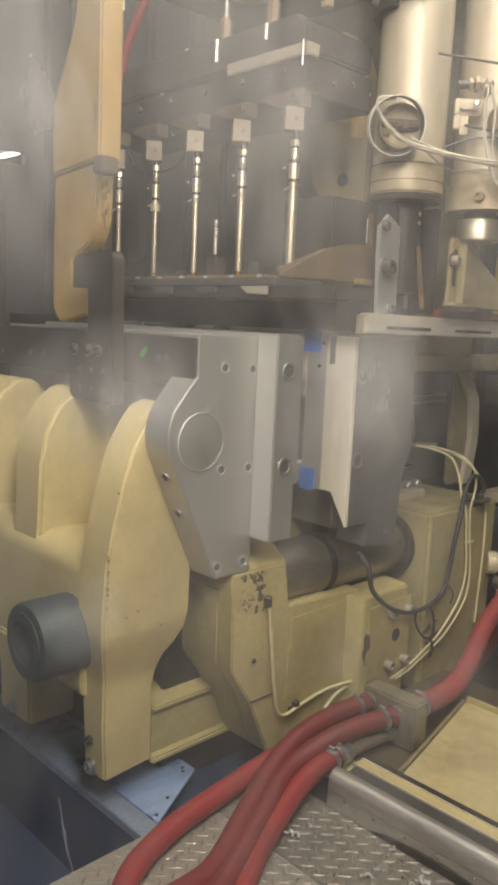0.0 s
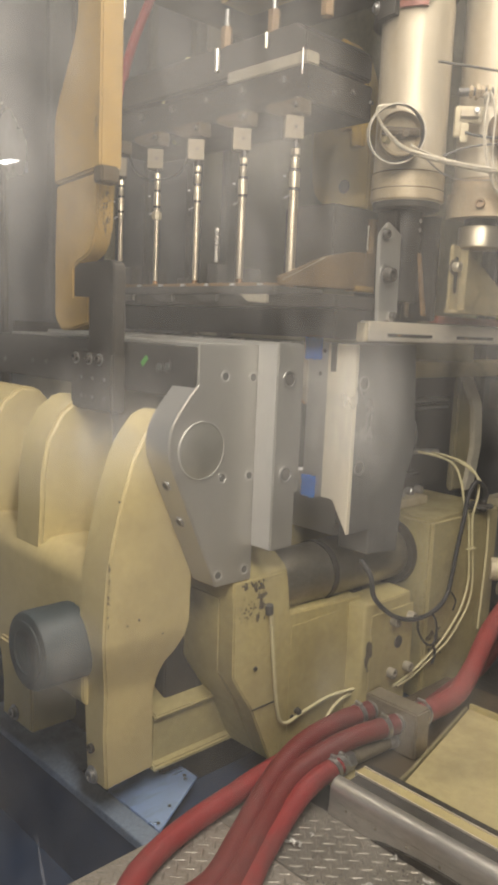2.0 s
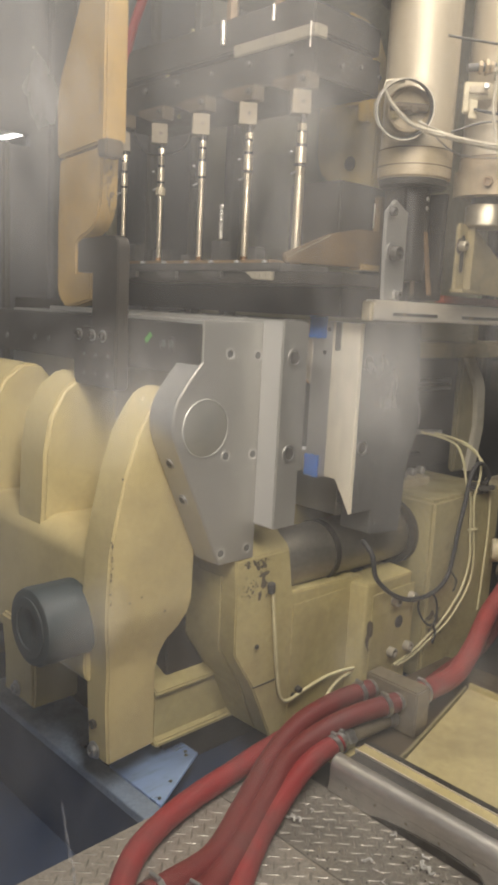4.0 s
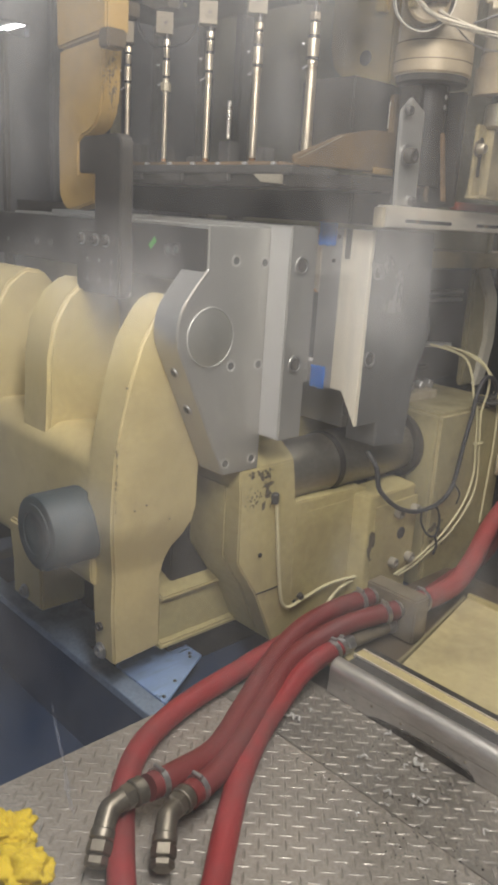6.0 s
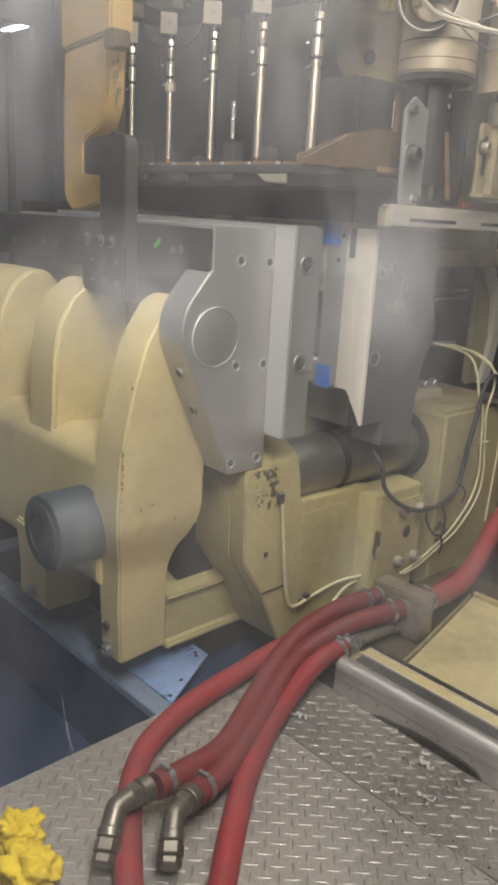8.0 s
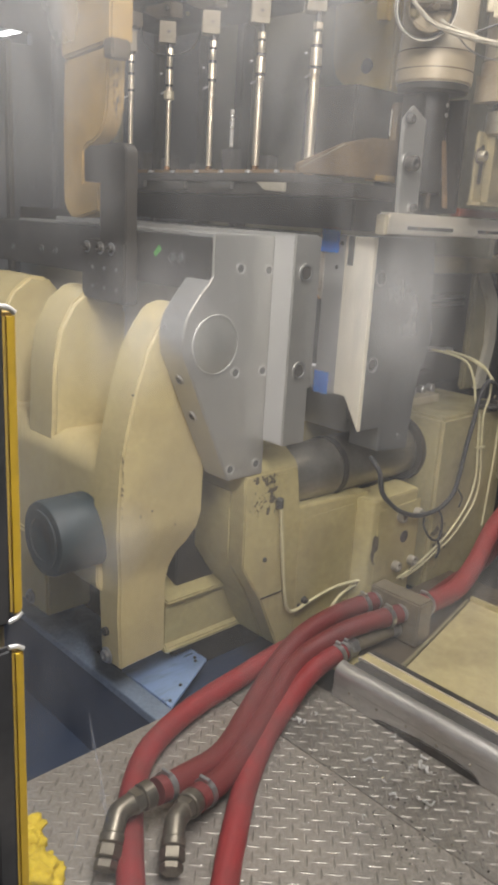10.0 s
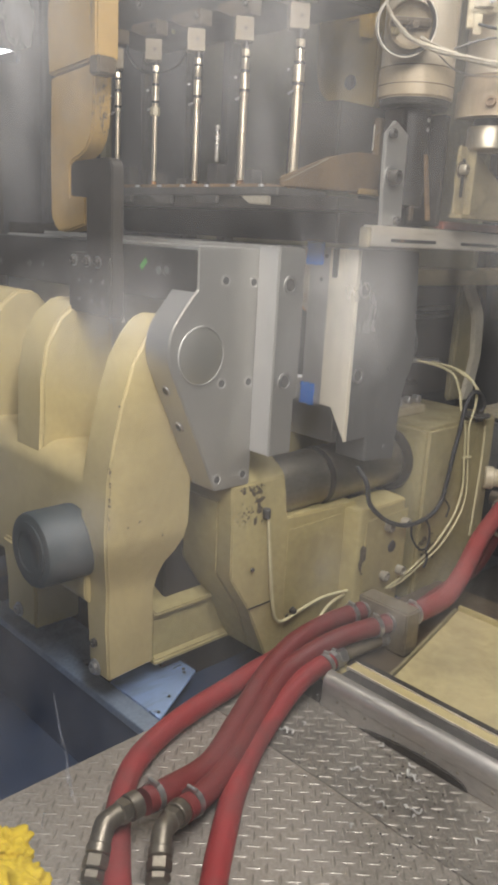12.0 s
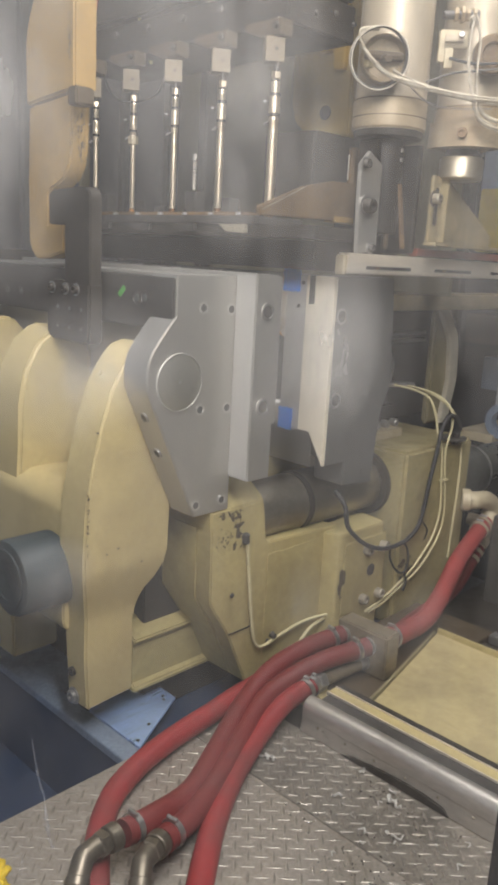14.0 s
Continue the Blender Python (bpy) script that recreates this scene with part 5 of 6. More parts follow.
socket_bolt(mount, (-1.31, 1.829, 1.258), (1, 0, 0), 0.011, 0.014, DARK2)

rail_bar = thing("slotted_bar", (-1.27, 2.2, 1.2), "pale slotted aluminium bar across the front of the machine", "bar")
part("bar_body", box(-1.292, -1.272, 1.684, 3.3, 1.188, 1.225, 0.003), BAR_ALU, rail_bar)
part("top_strip", box(-1.315, -1.28, 1.70, 3.3, 1.225, 1.242, 0.003), BAR_ALU, rail_bar)
part("end_cap", box(-1.300, -1.268, 1.668, 1.683, 1.186, 1.236, 0.003), BEIGE, rail_bar)
for y0, y1 in ((1.77, 1.985), (2.115, 2.33), (2.46, 2.68), (2.8, 3.0)):
    part("slot", box(-1.2735, -1.2705, y0, y1, 1.201, 1.210, 0.001), DARK, rail_bar)
    part("slot_screw", rod((-1.272, y0 + 0.05, 1.2055), (-1.268, y0 + 0.05, 1.2055), 0.005, 0.001, 10), BROWN, rail_bar)
part("red_strip", box(-1.33, -1.30, 2.05, 3.3, 1.246, 1.268, 0.002), RED_PAINT, rail_bar)

tri = thing("gusset_bracket", (-1.2, 2.1, 1.28), "ochre gusset bracket with a slotted flange", "bracket")
part("flange", box(-1.262, -1.25, 2.0, 2.07, 1.285, 1.47, 0.003), GUSSET, tri)
part("gusset", prism("x", -1.256, -1.244, [(2.045, 1.462), (2.075, 1.462), (2.352, 1.322), (2.352, 1.288), (2.045, 1.288)], 0.002), GUSSET, tri)
part("edge_rib", prism("x", -1.2445, -1.228, [(2.045, 1.462), (2.053, 1.462), (2.053, 1.288), (2.045, 1.288)], 0.001), GUSSET, tri)
part("base_plate", box(-1.264, -1.220, 1.995, 2.43, 1.276, 1.286, 0.002), GUSSET, tri)
part("flange_slot", prism("x", -1.2505, -1.2488, rounded([(2.014, 1.333), (2.032, 1.333), (2.032, 1.438), (2.014, 1.438)], 0.008, 4, (0, 1, 2, 3)), 0.0005), SHADE_BLACK_STEEL, tri)
part("washer", rod((-1.25, 2.008, 1.407), (-1.246, 2.008, 1.407), 0.022, 0.001, 24), DARK_BROWN, tri)
socket_bolt(tri, (-1.246, 2.008, 1.407), (1, 0, 0), 0.014, 0.02, BRONZE, washer=False)
tri.location.y += 0.025


# ---- rail, tray, manifold ----
rail = thing("guide_rail", (-0.6, 1.52, 0.0), "bright worn steel guide rail along the tread plate", "rail")
part("skirt", prism("x", -1.135, 0.8, [(1.464, 0.0), (1.470, 0.042), (1.505, 0.042), (1.505, 0.0)], 0.001), RAIL, rail)
part("rail_bar", prism("x", -1.135, 0.8, [(1.468, 0.043), (1.469, 0.066), (1.471, 0.073), (1.475, 0.080), (1.480, 0.085), (1.486, 0.0885), (1.493, 0.0905), (1.502, 0.091), (1.506, 0.088), (1.506, 0.043)], 0.001, None, 1), RAIL, rail, "bright worn rail bar")
# dark solid laid on the skirt where the gap below lies in shade
part("skirt_gap_shade", prism("y", 1.460, 1.474, rounded([(-1.0, 0.0), (-0.97, 0.010), (-0.88, 0.020), (-0.78, 0.024), (-0.70, 0.016), (-0.685, 0.0)], 0.03, 6, (1, 2, 3, 4)), 0.001), DARK, rail, "dark patch for the shaded gap under the skirt")
part("channel", box(-1.12, 0.8, 1.509, 1.562, 0.02, 0.075, 0.002), DARK2, rail)
part("pale_strip", box(-1.13, 0.8, 1.566, 1.600, 0.02, 0.077, 0.001), CREAM, rail, "cream strip beside the rail")
for y in (1.564, 1.602):
    part("strip_edge", box(-1.13, 0.8, y - 0.0018, y + 0.0018, 0.02, 0.079, 0.0006), BAR_ALU, rail)
part("dark_strip", box(-1.13, 0.8, 1.604, 1.632, 0.02, 0.074, 0.002), DARK, rail)
for i in range(9):
    x = -1.08 + 0.09 * i
    part("rail_screw", rod((x, 1.4745, 0.030), (x, 1.4665, 0.030), 0.0045, 0.002, 14), TAN, rail)

tray = thing("drip_tray", (-0.4, 1.9, 0.05), "cream-painted shallow drip tray beside the rail, stained", "tray")
part("tray_floor", prism("z", 0.05, 0.062, [(-1.03, 1.633), (-1.044, 1.70), (-1.114, 2.026), (-1.14, 2.14), (0.8, 2.14), (0.8, 1.633)], 0.002), TRAY_PAINT, tray)
# rim coloured dark for the shadow line along the tray
part("tray_rim", prism("z", 0.05, 0.068, [(-1.042, 1.612), (-1.056, 1.70), (-1.126, 2.026), (-1.152, 2.14), (-1.142, 2.14), (-1.116, 2.026), (-1.046, 1.70), (-1.032, 1.612)], 0.002), CREAM_SHADED, tray)
part("tray_rim", box(-1.14, 0.8, 2.14, 2.152, 0.05, 0.078, 0.002), CREAM_OLD, tray)
# shelf coloured dark brown for the shade beside the manifold
part("shaded_shelf", box(-1.33, -1.03, 1.612, 2.32, 0.02, 0.048, 0.002), DARK_BROWN, tray)
part("end_skirt", prism("y", 1.56, 1.612, [(-1.33, 0.0), (-1.04, 0.0), (-1.04, 0.05), (-1.33, 0.05)], 0.002), CREAM_OLD, tray)

MAN = thing("hose_manifold", (-1.17, 1.8, 0.05), "dull tan steel manifold block with hose ports", "manifold")
part("block", box(-1.262, -1.085, 1.765, 1.832, 0.05, 0.185, 0.005), MANIFOLD, MAN)
for x, z in ((-1.238, 0.142), (-1.145, 0.140), (-1.16, 0.085)):
    part("port", turned((x, 1.768, z), (x, 1.735, z), [(0, 0.026), (0.3, 0.026), (0.35, 0.021), (1, 0.021)], 20), STEEL, MAN)


def worm_clamp(parent, at, way, r, mat=None):
    at, way = Vector(at), Vector(way).normalized()
    c = part("hose_clamp", ring(at - way * 0.007, at + way * 0.007, r + 0.002, r - 0.002, 28), mat or STEEL, parent)
    side = way.cross(Vector((0, 0, 1))).normalized()
    top = at + Vector((0, 0, 1)) * (r + 0.005)
    part("clamp_screw", rod(top - side * 0.014, top + side * 0.012, 0.005, 0.001, 12), STEEL, c)
    return c


def hose(label, pts, mat, r=0.0275):
    t = thing("hose", pts[0], label, "hose", "red cooling hoses")
    part("rubber_tube", tube(pts, r, 20, 12, None, 0.03), mat, t)
    return t


hose("bright red rubber hose curving across the tread plate", [(-0.80, 0.62, 0.03), (-0.90, 0.66, 0.03), (-1.021, 0.737, 0.03), (-1.127, 0.817, 0.03), (-1.212, 0.912, 0.03), (-1.263, 1.025, 0.03), (-1.292, 1.145, 0.03),
          (-1.31, 1.296, 0.032), (-1.325, 1.43, 0.035), (-1.315, 1.58, 0.05), (-1.25, 1.70, 0.07), (-1.24, 1.745, 0.085)], RED)
HB = hose("dull red rubber hose ending in a brass-coloured elbow", [(-1.052, 0.822, 0.085), (-1.060, 0.90, 0.072), (-1.09, 1.04, 0.052), (-1.165, 1.19, 0.052), (-1.237, 1.348, 0.075), (-1.268, 1.487, 0.11), (-1.260, 1.623, 0.135), (-1.238, 1.755, 0.142)], RED_SHADED)
HC = hose("dull red rubber hose ending in a steel elbow", [(-1.003, 0.885, 0.062), (-1.03, 0.985, 0.05), (-1.09, 1.12, 0.045), (-1.158, 1.258, 0.05), (-1.212, 1.39, 0.075), (-1.215, 1.50, 0.10), (-1.186, 1.607, 0.13), (-1.145, 1.755, 0.14)], RED_SHADED)
HD = hose("bright red rubber hose clamped to a steel pipe", [(-0.66, 0.64, 0.03), (-0.76, 0.735, 0.03), (-0.832, 0.817, 0.03), (-0.893, 0.889, 0.03), (-0.994, 1.018, 0.03), (-1.076, 1.15, 0.031), (-1.138, 1.288, 0.037), (-1.172, 1.40, 0.058), (-1.179, 1.49, 0.076), (-1.177, 1.56, 0.081)], RED)
HR = hose("bright red rubber hose rising to a pale elbow on the base", [(-1.14, 1.835, 0.14), (-1.15, 1.95, 0.120), (-1.16, 2.09, 0.118), (-1.19, 2.23, 0.148), (-1.235, 2.40, 0.212), (-1.265, 2.56, 0.258), (-1.287, 2.675, 0.285)], RED_MID, 0.031)
HS = hose("dull red rubber hose rising behind another hose", [(-1.20, 1.90, 0.06), (-1.235, 2.12, 0.06), (-1.265, 2.35, 0.062), (-1.285, 2.50, 0.08), (-1.30, 2.60, 0.125), (-1.302, 2.672, 0.185)], RED_SHADED, 0.028)
worm_clamp(HB, (-1.056, 0.852, 0.081), (-0.1, 1, -0.1), 0.029)
worm_clamp(HC, (-1.012, 0.918, 0.058), (-0.2, 1, -0.1), 0.029)
worm_clamp(HB, (-1.245, 1.715, 0.14), (0.1, 1, 0), 0.029)
worm_clamp(HC, (-1.155, 1.715, 0.138), (0.2, 1, 0), 0.029)
worm_clamp(HD, (-1.178, 1.527, 0.079), (-0.1, 1, 0.2), 0.029)
worm_clamp(HD, (-1.177, 1.552, 0.081), (-0.1, 1, 0.2), 0.029)
worm_clamp(HR, (-1.143, 1.875, 0.132), (-0.05, 1, -0.15), 0.034)
worm_clamp(HR, (-1.284, 2.652, 0.280), (-0.15, 1, 0.25), 0.034, SILVER)
worm_clamp(HR, (-1.277, 2.615, 0.271), (-0.15, 1, 0.25), 0.034, SILVER)
worm_clamp(HS, (-1.302, 2.655, 0.170), (0, 0.77, 0.64), 0.029, SILVER)
worm_clamp(HS, (-1.301, 2.630, 0.150), (0, 0.77, 0.64), 0.029, SILVER)
pipe = thing("steel_pipe", (-1.17, 1.6, 0.08), "grey steel pipe between hose clamp and manifold", "pipe")
part("pipe_tube", tube([(-1.178, 1.545, 0.0805), (-1.172, 1.63, 0.082), (-1.16, 1.745, 0.085)], 0.021, 18), MANIFOLD, pipe)
part("pipe_nut", rod((-1.176, 1.568, 0.081), (-1.174, 1.597, 0.0815), 0.029, 0.003, 6), STEEL, pipe, "bright hexagon nut")


def elbow(label, a, b, c, r, mat):
    """A pipe elbow from the hose end a over the bend b down to the coupling end c."""
    t = thing("pipe_elbow", c, label, "pipe fitting", "hose elbows")
    a, b, c = Vector(a), Vector(b), Vector(c)
    part("bend", tube([a, a.lerp(b, 0.45), a.lerp(b, 0.8).lerp(c, 0.03), b.lerp((a + c) / 2, 0.12), b.lerp(c, 0.18).lerp(a, 0.02), b.lerp(c, 0.40)], r, 20, 5), mat, t)
    d = (c - b).normalized()
    s = b + (c - b) * 0.38
    part("collar", rod(s, s + d * 0.02, r * 1.12, 0.003, 20), mat, t)
    part("hex_coupling", rod(s + d * 0.02, s + d * 0.045, r * 1.16, 0.003, 6), mat, t)
    part("end_nut", rod(s + d * 0.046, c, r * 1.08, 0.004, 6), mat, t)
    e = (a - b).normalized()
    part("ferrule", rod(a - e * 0.004, a + e * 0.022, 0.0275, 0.002, 24), mat, t, "tarnished ferrule over the hose end")
    part("hex_nut", rod(a - e * 0.005, a - e * 0.028, r * 1.2, 0.003, 6), mat, t)
    return t


NICKEL = material("tarnished_nickel", (0.20, 0.175, 0.135), 0.42, 0.85, (0.10, 0.08, 0.06), 0.6, 12, 120, 0.12, 0.1)
elbow("tarnished nickel pipe elbow lying over a red hose", (-1.052, 0.788, 0.090), (-1.050, 0.728, 0.092), (-0.990, 0.660, 0.036), 0.0212, NICKEL)
elbow("tarnished nickel pipe elbow on the end of a hose", (-0.997, 0.862, 0.067), (-0.980, 0.815, 0.074), (-0.910, 0.752, 0.034), 0.0212, NICKEL)
up = thing("wall_elbow", (-1.338, 2.57, 0.385), "pale beige pipe elbow screwed into the base", "pipe fitting")
part("bend", tube([(-1.338, 2.572, 0.385), (-1.302, 2.60, 0.385), (-1.292, 2.655, 0.380), (-1.288, 2.705, 0.356), (-1.288, 2.715, 0.325), (-1.288, 2.69, 0.285)], 0.033, 20, 8), BEIGE, up)
part("collar", rod((-1.340, 2.568, 0.385), (-1.312, 2.588, 0.385), 0.042, 0.004, 24), BEIGE, up)
up2 = thing("wall_elbow", (-1.34, 2.76, 0.26), "grey pipe elbow behind a red hose", "pipe fitting")
part("bend", tube([(-1.40, 2.76, 0.255), (-1.34, 2.765, 0.255), (-1.306, 2.74, 0.245), (-1.302, 2.672, 0.186)], 0.024, 18, 8), SILVER, up2)
part("ferrule", rod((-1.302, 2.68, 0.193), (-1.302, 2.705, 0.215), 0.031, 0.002, 24), SILVER, up2)


# ---- cables ----
def cable(label, pts, r, mat, name="cable"):
    t = thing(name, pts[0], label, "cable")
    part("sheath", tube(pts, r, 10, 10), mat, t)
    return t


c1 = cable("black cable looping under the mould half", [(-1.36, 1.83, 0.545), (-1.325, 1.838, 0.50), (-1.318, 1.85, 0.438), (-1.312, 1.908, 0.382), (-1.31, 1.98, 0.343), (-1.312, 2.07, 0.318), (-1.318, 2.185, 0.318),
            (-1.322, 2.26, 0.352), (-1.322, 2.285, 0.42), (-1.32, 2.30, 0.507), (-1.32, 2.326, 0.603), (-1.32, 2.342, 0.677), (-1.32, 2.378, 0.722), (-1.322, 2.433, 0.712), (-1.325, 2.474, 0.671), (-1.335, 2.47, 0.635)], 0.0075, BLACK)
part("tie_tail", tube([(-1.32, 2.285, 0.36), (-1.31, 2.30, 0.33), (-1.315, 2.295, 0.295)], 0.003, 6), BLACK, c1)
part("gland", rod((-1.335, 2.47, 0.61), (-1.335, 2.47, 0.65), 0.014, 0.003, 12), DARK, c1)
cable("thin black wire loop tied to the base", [(-1.315, 2.09, 0.318), (-1.318, 2.10, 0.27), (-1.32, 2.15, 0.215), (-1.32, 2.195, 0.20), (-1.32, 2.212, 0.235), (-1.318, 2.20, 0.28), (-1.312, 2.165, 0.315)], 0.0035, BLACK)
cable("thin black wire hanging below the loop", [(-1.32, 2.195, 0.20), (-1.318, 2.21, 0.165), (-1.32, 2.20, 0.13)], 0.004, BLACK)
c2 = cable("cream cable from a plug down the base front", [(-1.388, 1.487, 0.455), (-1.386, 1.494, 0.38), (-1.384, 1.506, 0.28), (-1.384, 1.52, 0.19), (-1.384, 1.537, 0.128), (-1.382, 1.57, 0.108), (-1.384, 1.64, 0.118), (-1.386, 1.76, 0.128), (-1.36, 1.88, 0.13), (-1.345, 1.94, 0.12)], 0.0052, CABLE_CREAM)
part("plug", rod((-1.39, 1.484, 0.445), (-1.39, 1.482, 0.475), 0.011, 0.003, 12), DARK2, c2)
part("cable_clip", rod((-1.396, 1.617, 0.127), (-1.378, 1.617, 0.122), 0.010, 0.003, 12), DARK, c2)
cable("cream cable rising from behind the hoses", [(-1.375, 1.70, 0.02), (-1.378, 1.735, 0.07), (-1.38, 1.80, 0.105), (-1.37, 1.88, 0.115), (-1.345, 1.95, 0.105)], 0.0052, CABLE_CREAM)
cable("cream cable running up the base end", [(-1.33, 2.02, 0.10), (-1.33, 2.101, 0.112), (-1.328, 2.201, 0.147), (-1.328, 2.307, 0.187), (-1.328, 2.408, 0.276), (-1.328, 2.432, 0.363), (-1.328, 2.411, 0.501), (-1.33, 2.401, 0.60),
       (-1.33, 2.425, 0.68), (-1.345, 2.43, 0.74), (-1.39, 2.40, 0.785), (-1.45, 2.28, 0.82), (-1.50, 2.12, 0.835)], 0.0042, CABLE_CREAM)
cable("cream cable running up the base end", [(-1.33, 2.0, 0.108), (-1.33, 2.08, 0.122), (-1.326, 2.17, 0.158), (-1.326, 2.265, 0.20), (-1.326, 2.365, 0.285), (-1.326, 2.40, 0.38), (-1.326, 2.385, 0.50), (-1.33, 2.375, 0.60),
       (-1.335, 2.345, 0.66), (-1.35, 2.34, 0.73), (-1.38, 2.32, 0.79), (-1.44, 2.22, 0.825), (-1.50, 2.10, 0.84)], 0.0042, CABLE_CREAM)
cable("cream cable hanging on the base end", [(-1.33, 2.50, 0.175), (-1.328, 2.505, 0.314), (-1.328, 2.512, 0.463), (-1.33, 2.508, 0.588), (-1.335, 2.48, 0.68), (-1.36, 2.43, 0.75), (-1.42, 2.36, 0.80), (-1.48, 2.20, 0.825)], 0.0042, CABLE_CREAM)
part("cable_tie", box(-1.338, -1.32, 2.385, 2.43, 0.485, 0.492, 0.002), CABLE_CREAM, c2)
tube_tray = thing("cable_tube", (-1.5, 2.2, 0.8), "grey steel tube carrying cables behind the mould", "tube")
part("tube", rod((-1.45, 2.02, 0.845), (-1.45, 2.34, 0.815), 0.009, 0.001, 14), STEEL, tube_tray)
flat = thing("cable_plate", (-1.34, 2.45, 0.63), "small dark plate holding cable ends on the base", "bracket")
part("plate", turned((-1.345, 2.46, 0.628), (-1.345, 2.46, 0.636), [(0, 0.05), (1, 0.05)], 28), DARK2, flat)


# ---- guard window in front ----
guard = thing("guard_window", (-0.25, 0.4, 0.2), "hazy acrylic guard window in a yellow-edged steel frame", "window", "", "structure")
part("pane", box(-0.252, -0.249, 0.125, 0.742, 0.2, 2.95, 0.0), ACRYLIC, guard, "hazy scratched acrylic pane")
part("frame_upright", box(-0.275, -0.252, -0.03, 0.1265, 0.0, 2.95, 0.003), TAN, guard)
for z0, z1 in ((1.054, 1.176), (0.60, 1.044), (1.62, 2.6)):
    seal = part("edge_seal", box(-0.2518, -0.2475, 0.117, 0.1265, z0, z1, 0.0015), BLACK, guard, "black rubber edge seal")
    part("yellow_edge", box(-0.2555, -0.2485, 0.1268, 0.1318, z0 + 0.003, z1 - 0.003, 0.0012), YELLOW_EDGE, seal, "worn yellow edge")
    for z, d in ((z0, -1), (z1, 1)):
        part("seal_end", tube([(-0.2495, 0.1255, z - d * 0.0005), (-0.2495, 0.1290, z - d * 0.0012), (-0.2495, 0.1316, z - d * 0.0030)], 0.0010, 8, 5), ALU_SATIN, seal, "pale rounded end")
part("frame_upright", box(-0.275, -0.249, 0.738, 0.82, 0.0, 2.95, 0.004), BLACK, guard)
part("frame_rail", box(-0.275, -0.235, -0.03, 0.82, 2.951, 3.03, 0.004), BLACK, guard)
part("frame_rail", box(-0.275, -0.235, -0.03, 0.82, 0.0, 0.2, 0.004), BLACK, guard)


STREAK = bpy.data.materials.new("dried_white_streak")
STREAK.use_nodes = True
sn, sl = STREAK.node_tree.nodes, STREAK.node_tree.links
clear, smear, half = sn.new("ShaderNodeBsdfTransparent"), sn.new("ShaderNodeBsdfTranslucent"), sn.new("ShaderNodeMixShader")
smear.inputs[0].default_value = (0.85, 0.85, 0.9, 1)
half.inputs[0].default_value = 0.2
sl.new(clear.outputs[0], half.inputs[1])
sl.new(smear.outputs[0], half.inputs[2])
sl.new(half.outputs[0], sn["Material Output"].inputs["Surface"])


def streak(points, w, seed):
    """A dried drip on the pane, a flat ribbon of uneven width."""
    path = smooth_path([(-0.2485, y, z) for y, z in points], 8)
    bm = bmesh.new()
    rows = []
    for i, p in enumerate(path):
        k = w * (0.4 + abs(noise.noise(Vector((i * 0.35, seed, 0)))) * 1.6) * math.sin(3.1416 * (i + 0.5) / len(path)) ** 0.5
        rows.append((bm.verts.new(p + Vector((0, -k, 0))), bm.verts.new(p + Vector((0, k, 0)))))
    for a, b in zip(rows, rows[1:]):
        bm.faces.new((a[0], a[1], b[1], b[0]))
    part("dried_streak", bm, STREAK, guard, "dried white streak on the pane")


streak([(0.161, 1.0), (0.164, 0.98), (0.167, 0.967), (0.1685, 0.955), (0.171, 0.94)], 0.0011, 1.0)
streak([(0.167, 0.962), (0.1685, 0.950), (0.1715, 0.936)], 0.0016, 2.0)
streak([(0.156, 0.943), (0.1545, 0.936), (0.154, 0.931)], 0.0011, 3.0)
streak([(0.163, 0.987), (0.1645, 0.978), (0.165, 0.971)], 0.0009, 4.0)

# ---- loose things on the floor ----
def crumpled(name, at, sx, sy, sz, seed, label):
    bm = bmesh.new()
    bmesh.ops.create_icosphere(bm, subdivisions=5, radius=1.0)
    for v in bm.verts:
        p = v.co.copy()
        f = 0.92 + 0.38 * noise.noise(p * 1.5 + Vector((seed, 0, 0))) + 0.42 * abs(noise.noise(p * 2.3 + Vector((0, seed, 0)))) - 0.22 * abs(noise.noise(p * 4.2 + Vector((seed, seed, 0)))) - 0.07 * abs(noise.noise(p * 10.0))
        v.co = Vector((at[0] + p.x * sx * f, at[1] + p.y * sy * f, max(at[2], at[2] + sz * 0.75 + p.z * sz * f)))
    t = part(name, bm, YELLOW, None, "", False)
    for f in t.data.polygons:
        f.use_smooth = True
    return tagged(t, label, "cloth")


crumpled("rag", (-1.17, 0.585, 0.0), 0.05, 0.045, 0.036, 2.0, "crumpled bright yellow rag on the tread plate")
crumpled("rag", (-1.065, 0.555, 0.0), 0.062, 0.052, 0.040, 7.0, "crumpled yellow rag lying beside another rag")

scraps = bmesh.new()
rr = random.Random(11)
for x, y in ((-0.803, 1.415), (-0.782, 1.411), (-0.892, 1.317), (-0.919, 1.442), (-1.109, 1.29), (-1.10, 1.30), (-0.729, 1.322), (-0.80, 1.40)):
    a, L = rr.uniform(0, 6.28), rr.uniform(0.009, 0.016)
    p0 = Vector((x, y, 0.004))
    tube([p0 + Vector((math.cos(a + b) * L, math.sin(a + b) * L, 0.004 + 0.004 * math.sin(3 * b))) for b in (0, 0.8, 1.7, 2.5)], rr.uniform(0.002, 0.0036), 6, 4, scraps)
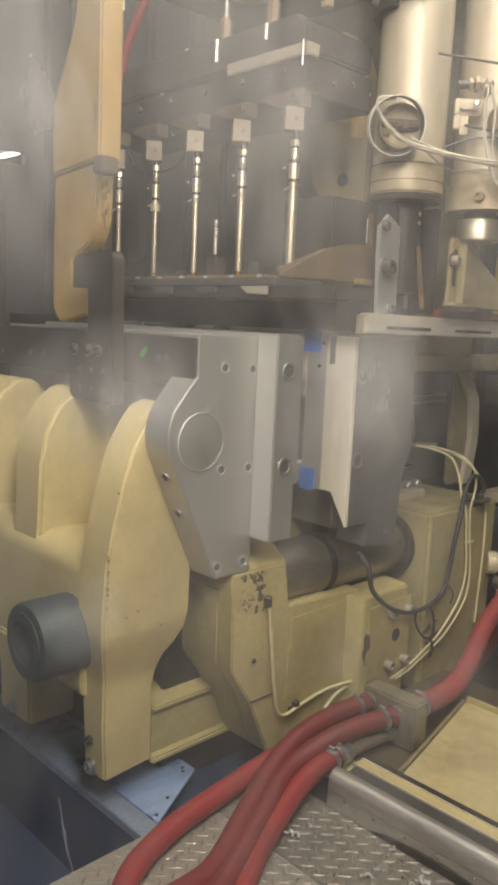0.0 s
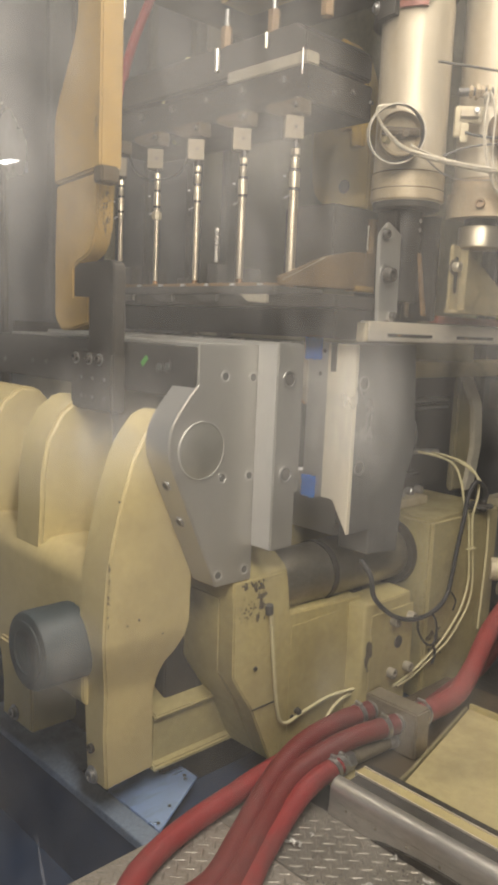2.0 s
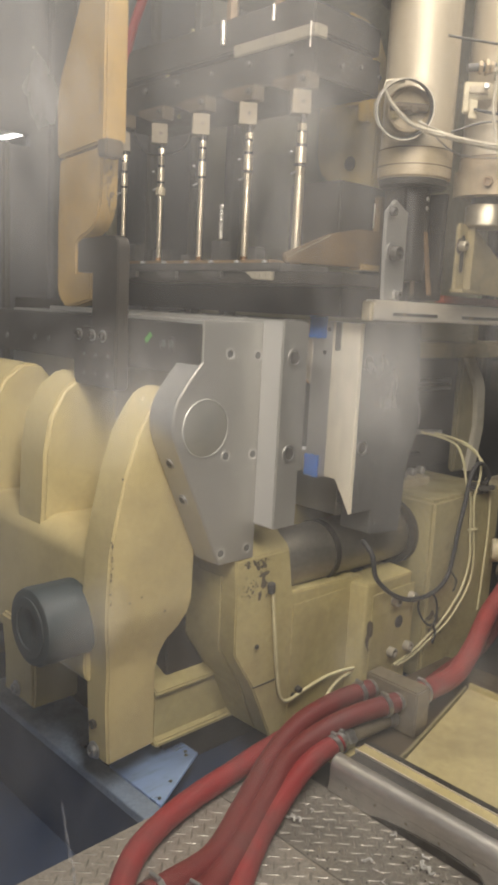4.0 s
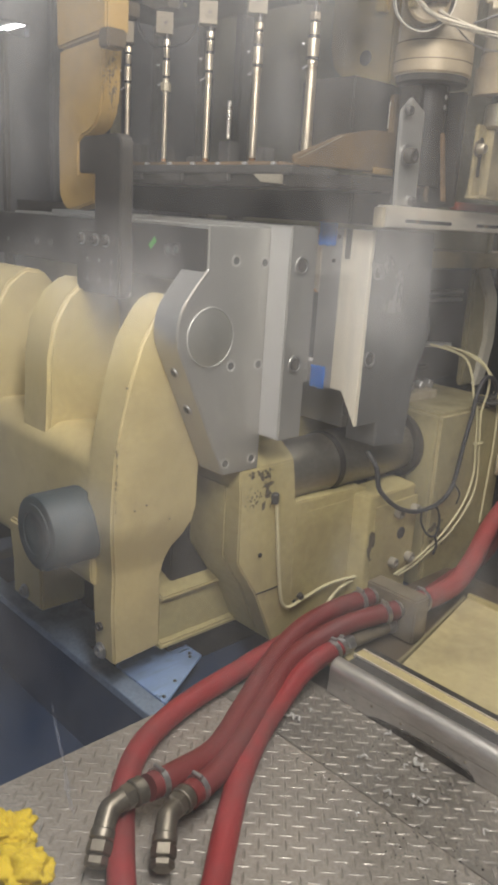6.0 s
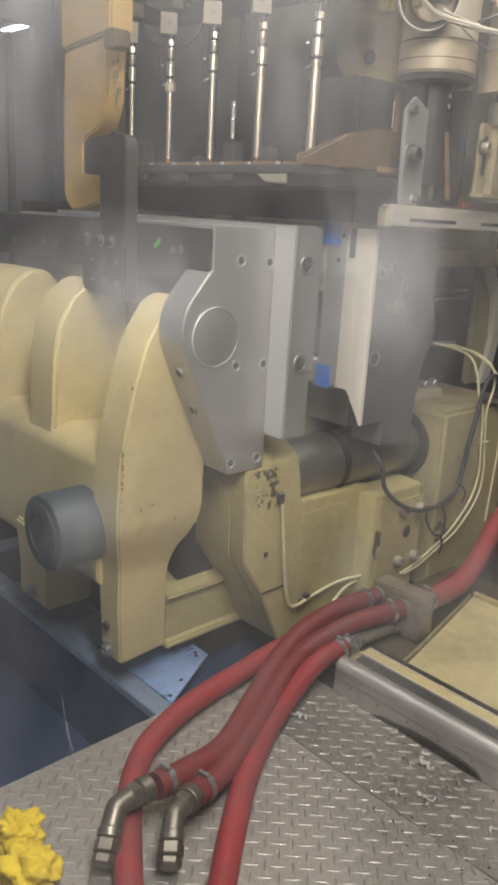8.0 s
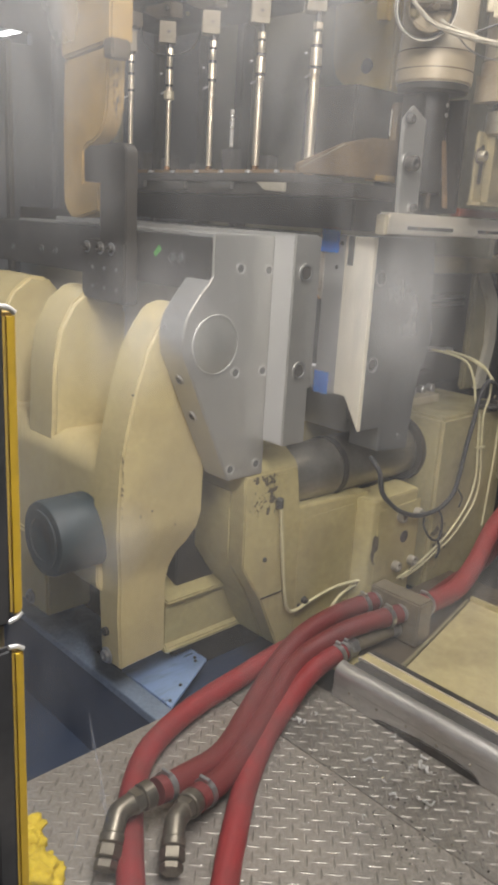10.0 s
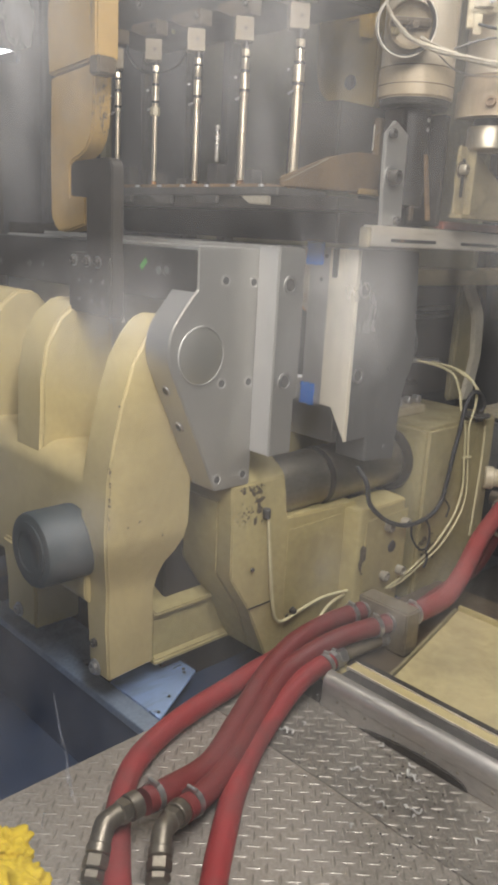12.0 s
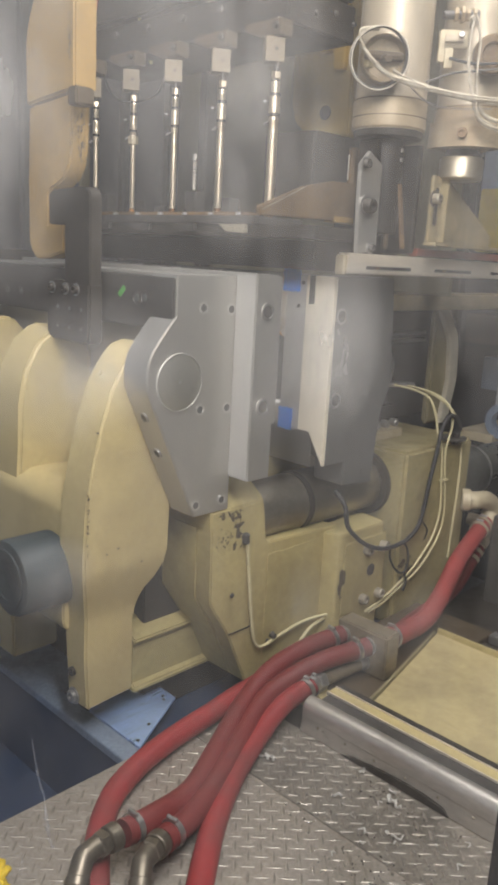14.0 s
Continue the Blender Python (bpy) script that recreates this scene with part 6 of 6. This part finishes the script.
for i in range(16):
    u = rr.random()
    x, y = rr.uniform(-1.15, -0.55), 1.44 - abs(rr.gauss(0, 0.11))
    if i < 8:
        x, y = rr.gauss(-0.80, 0.05), rr.gauss(1.27, 0.05)
    L = rr.uniform(0.003, 0.012)
    a = rr.uniform(0, 6.28)
    p0 = Vector((x, y, 0.004))
    tube([p0, p0 + Vector((math.cos(a) * L, math.sin(a) * L, 0.003)), p0 + Vector((math.cos(a + 0.9) * L * 1.6, math.sin(a + 0.9) * L * 1.6, 0.0))], rr.uniform(0.001, 0.0028), 5, 3, scraps)
tagged(part("plastic_scraps", scraps, CHIP), "pale plastic scraps scattered on the tread plate", "scraps", "", "stuff")


grit = bmesh.new()
rg = random.Random(21)
for i in range(420):
    x = rg.uniform(-1.05, -0.45)
    y = (1.25 if i % 3 else 1.40) + rg.gauss(0, 0.035)
    if i % 5 == 0:
        x, y = rg.gauss(-0.72, 0.05), rg.gauss(1.17, 0.03)
    if i % 7 == 0:
        x, y = rg.gauss(-0.81, 0.05), rg.gauss(1.40, 0.03)
    if y > 1.455:
        continue
    r = rg.uniform(0.0008, 0.0034)
    bmesh.ops.create_icosphere(grit, subdivisions=1, radius=1.0, matrix=Matrix.LocRotScale((x, y, r * 0.4), Euler((rg.random() * 3, rg.random() * 3, rg.random() * 3)), (r, r * rg.uniform(0.4, 1), r * 0.5)))
tagged(part("floor_grit", grit, DARK), "dark oily grit scattered along the tread plate seam", "dirt", "", "stuff")


# ---- raised lugs of the tread plate ----
def lug_mesh(turn):
    """One raised lug, a long lens of twelve sides."""
    bm = bmesh.new()
    top = bm.verts.new((0, 0, 0.0013))
    c, s = math.cos(turn), math.sin(turn)
    rim = []
    for k in range(10):
        a = 6.283185 * k / 10
        x, y = 0.0160 * math.cos(a), 0.0043 * math.sin(a)
        rim.append(bm.verts.new((c * x - s * y, s * x + c * y, -0.0003)))
    mid = []
    for k in range(10):
        a = 6.283185 * k / 10
        x, y = 0.0125 * math.cos(a), 0.0006 * math.sin(a)
        mid.append(bm.verts.new((c * x - s * y, s * x + c * y, 0.0011)))
    for k in range(10):
        bm.faces.new((rim[k], rim[(k + 1) % 10], mid[(k + 1) % 10], mid[k]))
        bm.faces.new((mid[k], mid[(k + 1) % 10], top))
    me = bpy.data.meshes.new("lug")
    bm.to_mesh(me)
    bm.free()
    me.materials.append(LUG)
    return me


LUGS = (lug_mesh(radians(45)), lug_mesh(radians(-45)))
near_lugs, verts, faces = [], [], []
for j in range(-70, 90):
    for i in range(-60, 60):
        for kind in (0, 1):
            u = 0.054 * i + 0.027 * (j % 2) + (0.027 if kind else 0.0)
            v = 0.0285 * j
            x, y = (u - v) * 0.70711 - 0.6, (u + v) * 0.70711 + 0.5
            if not (-1.32 < x < 0.1 and -0.1 < y < 1.455) or abs(y - 1.236) < 0.008 or (y < 0.25 and x > -0.4):
                continue
            if -1.15 < x < -0.70 and 0.82 < y < 1.2 and len(near_lugs) < 300:
                near_lugs.append((x, y, kind))
            else:
                base = len(verts)
                me = LUGS[kind]
                verts.extend((w.co.x + x, w.co.y + y, w.co.z) for w in me.vertices)
                faces.extend(tuple(base + q for q in p.vertices) for p in me.polygons)
rest = bpy.data.meshes.new("lug_field")
rest.from_pydata(verts, [], faces)
rest.materials.append(LUG)
field = new("lug_field", rest)
field.parent = deck
tagged(field, "", "", "", "stuff")
for x, y, kind in near_lugs:
    ob = new("lug", LUGS[kind])
    ob.location = (x, y, 0)
    ob.parent = deck
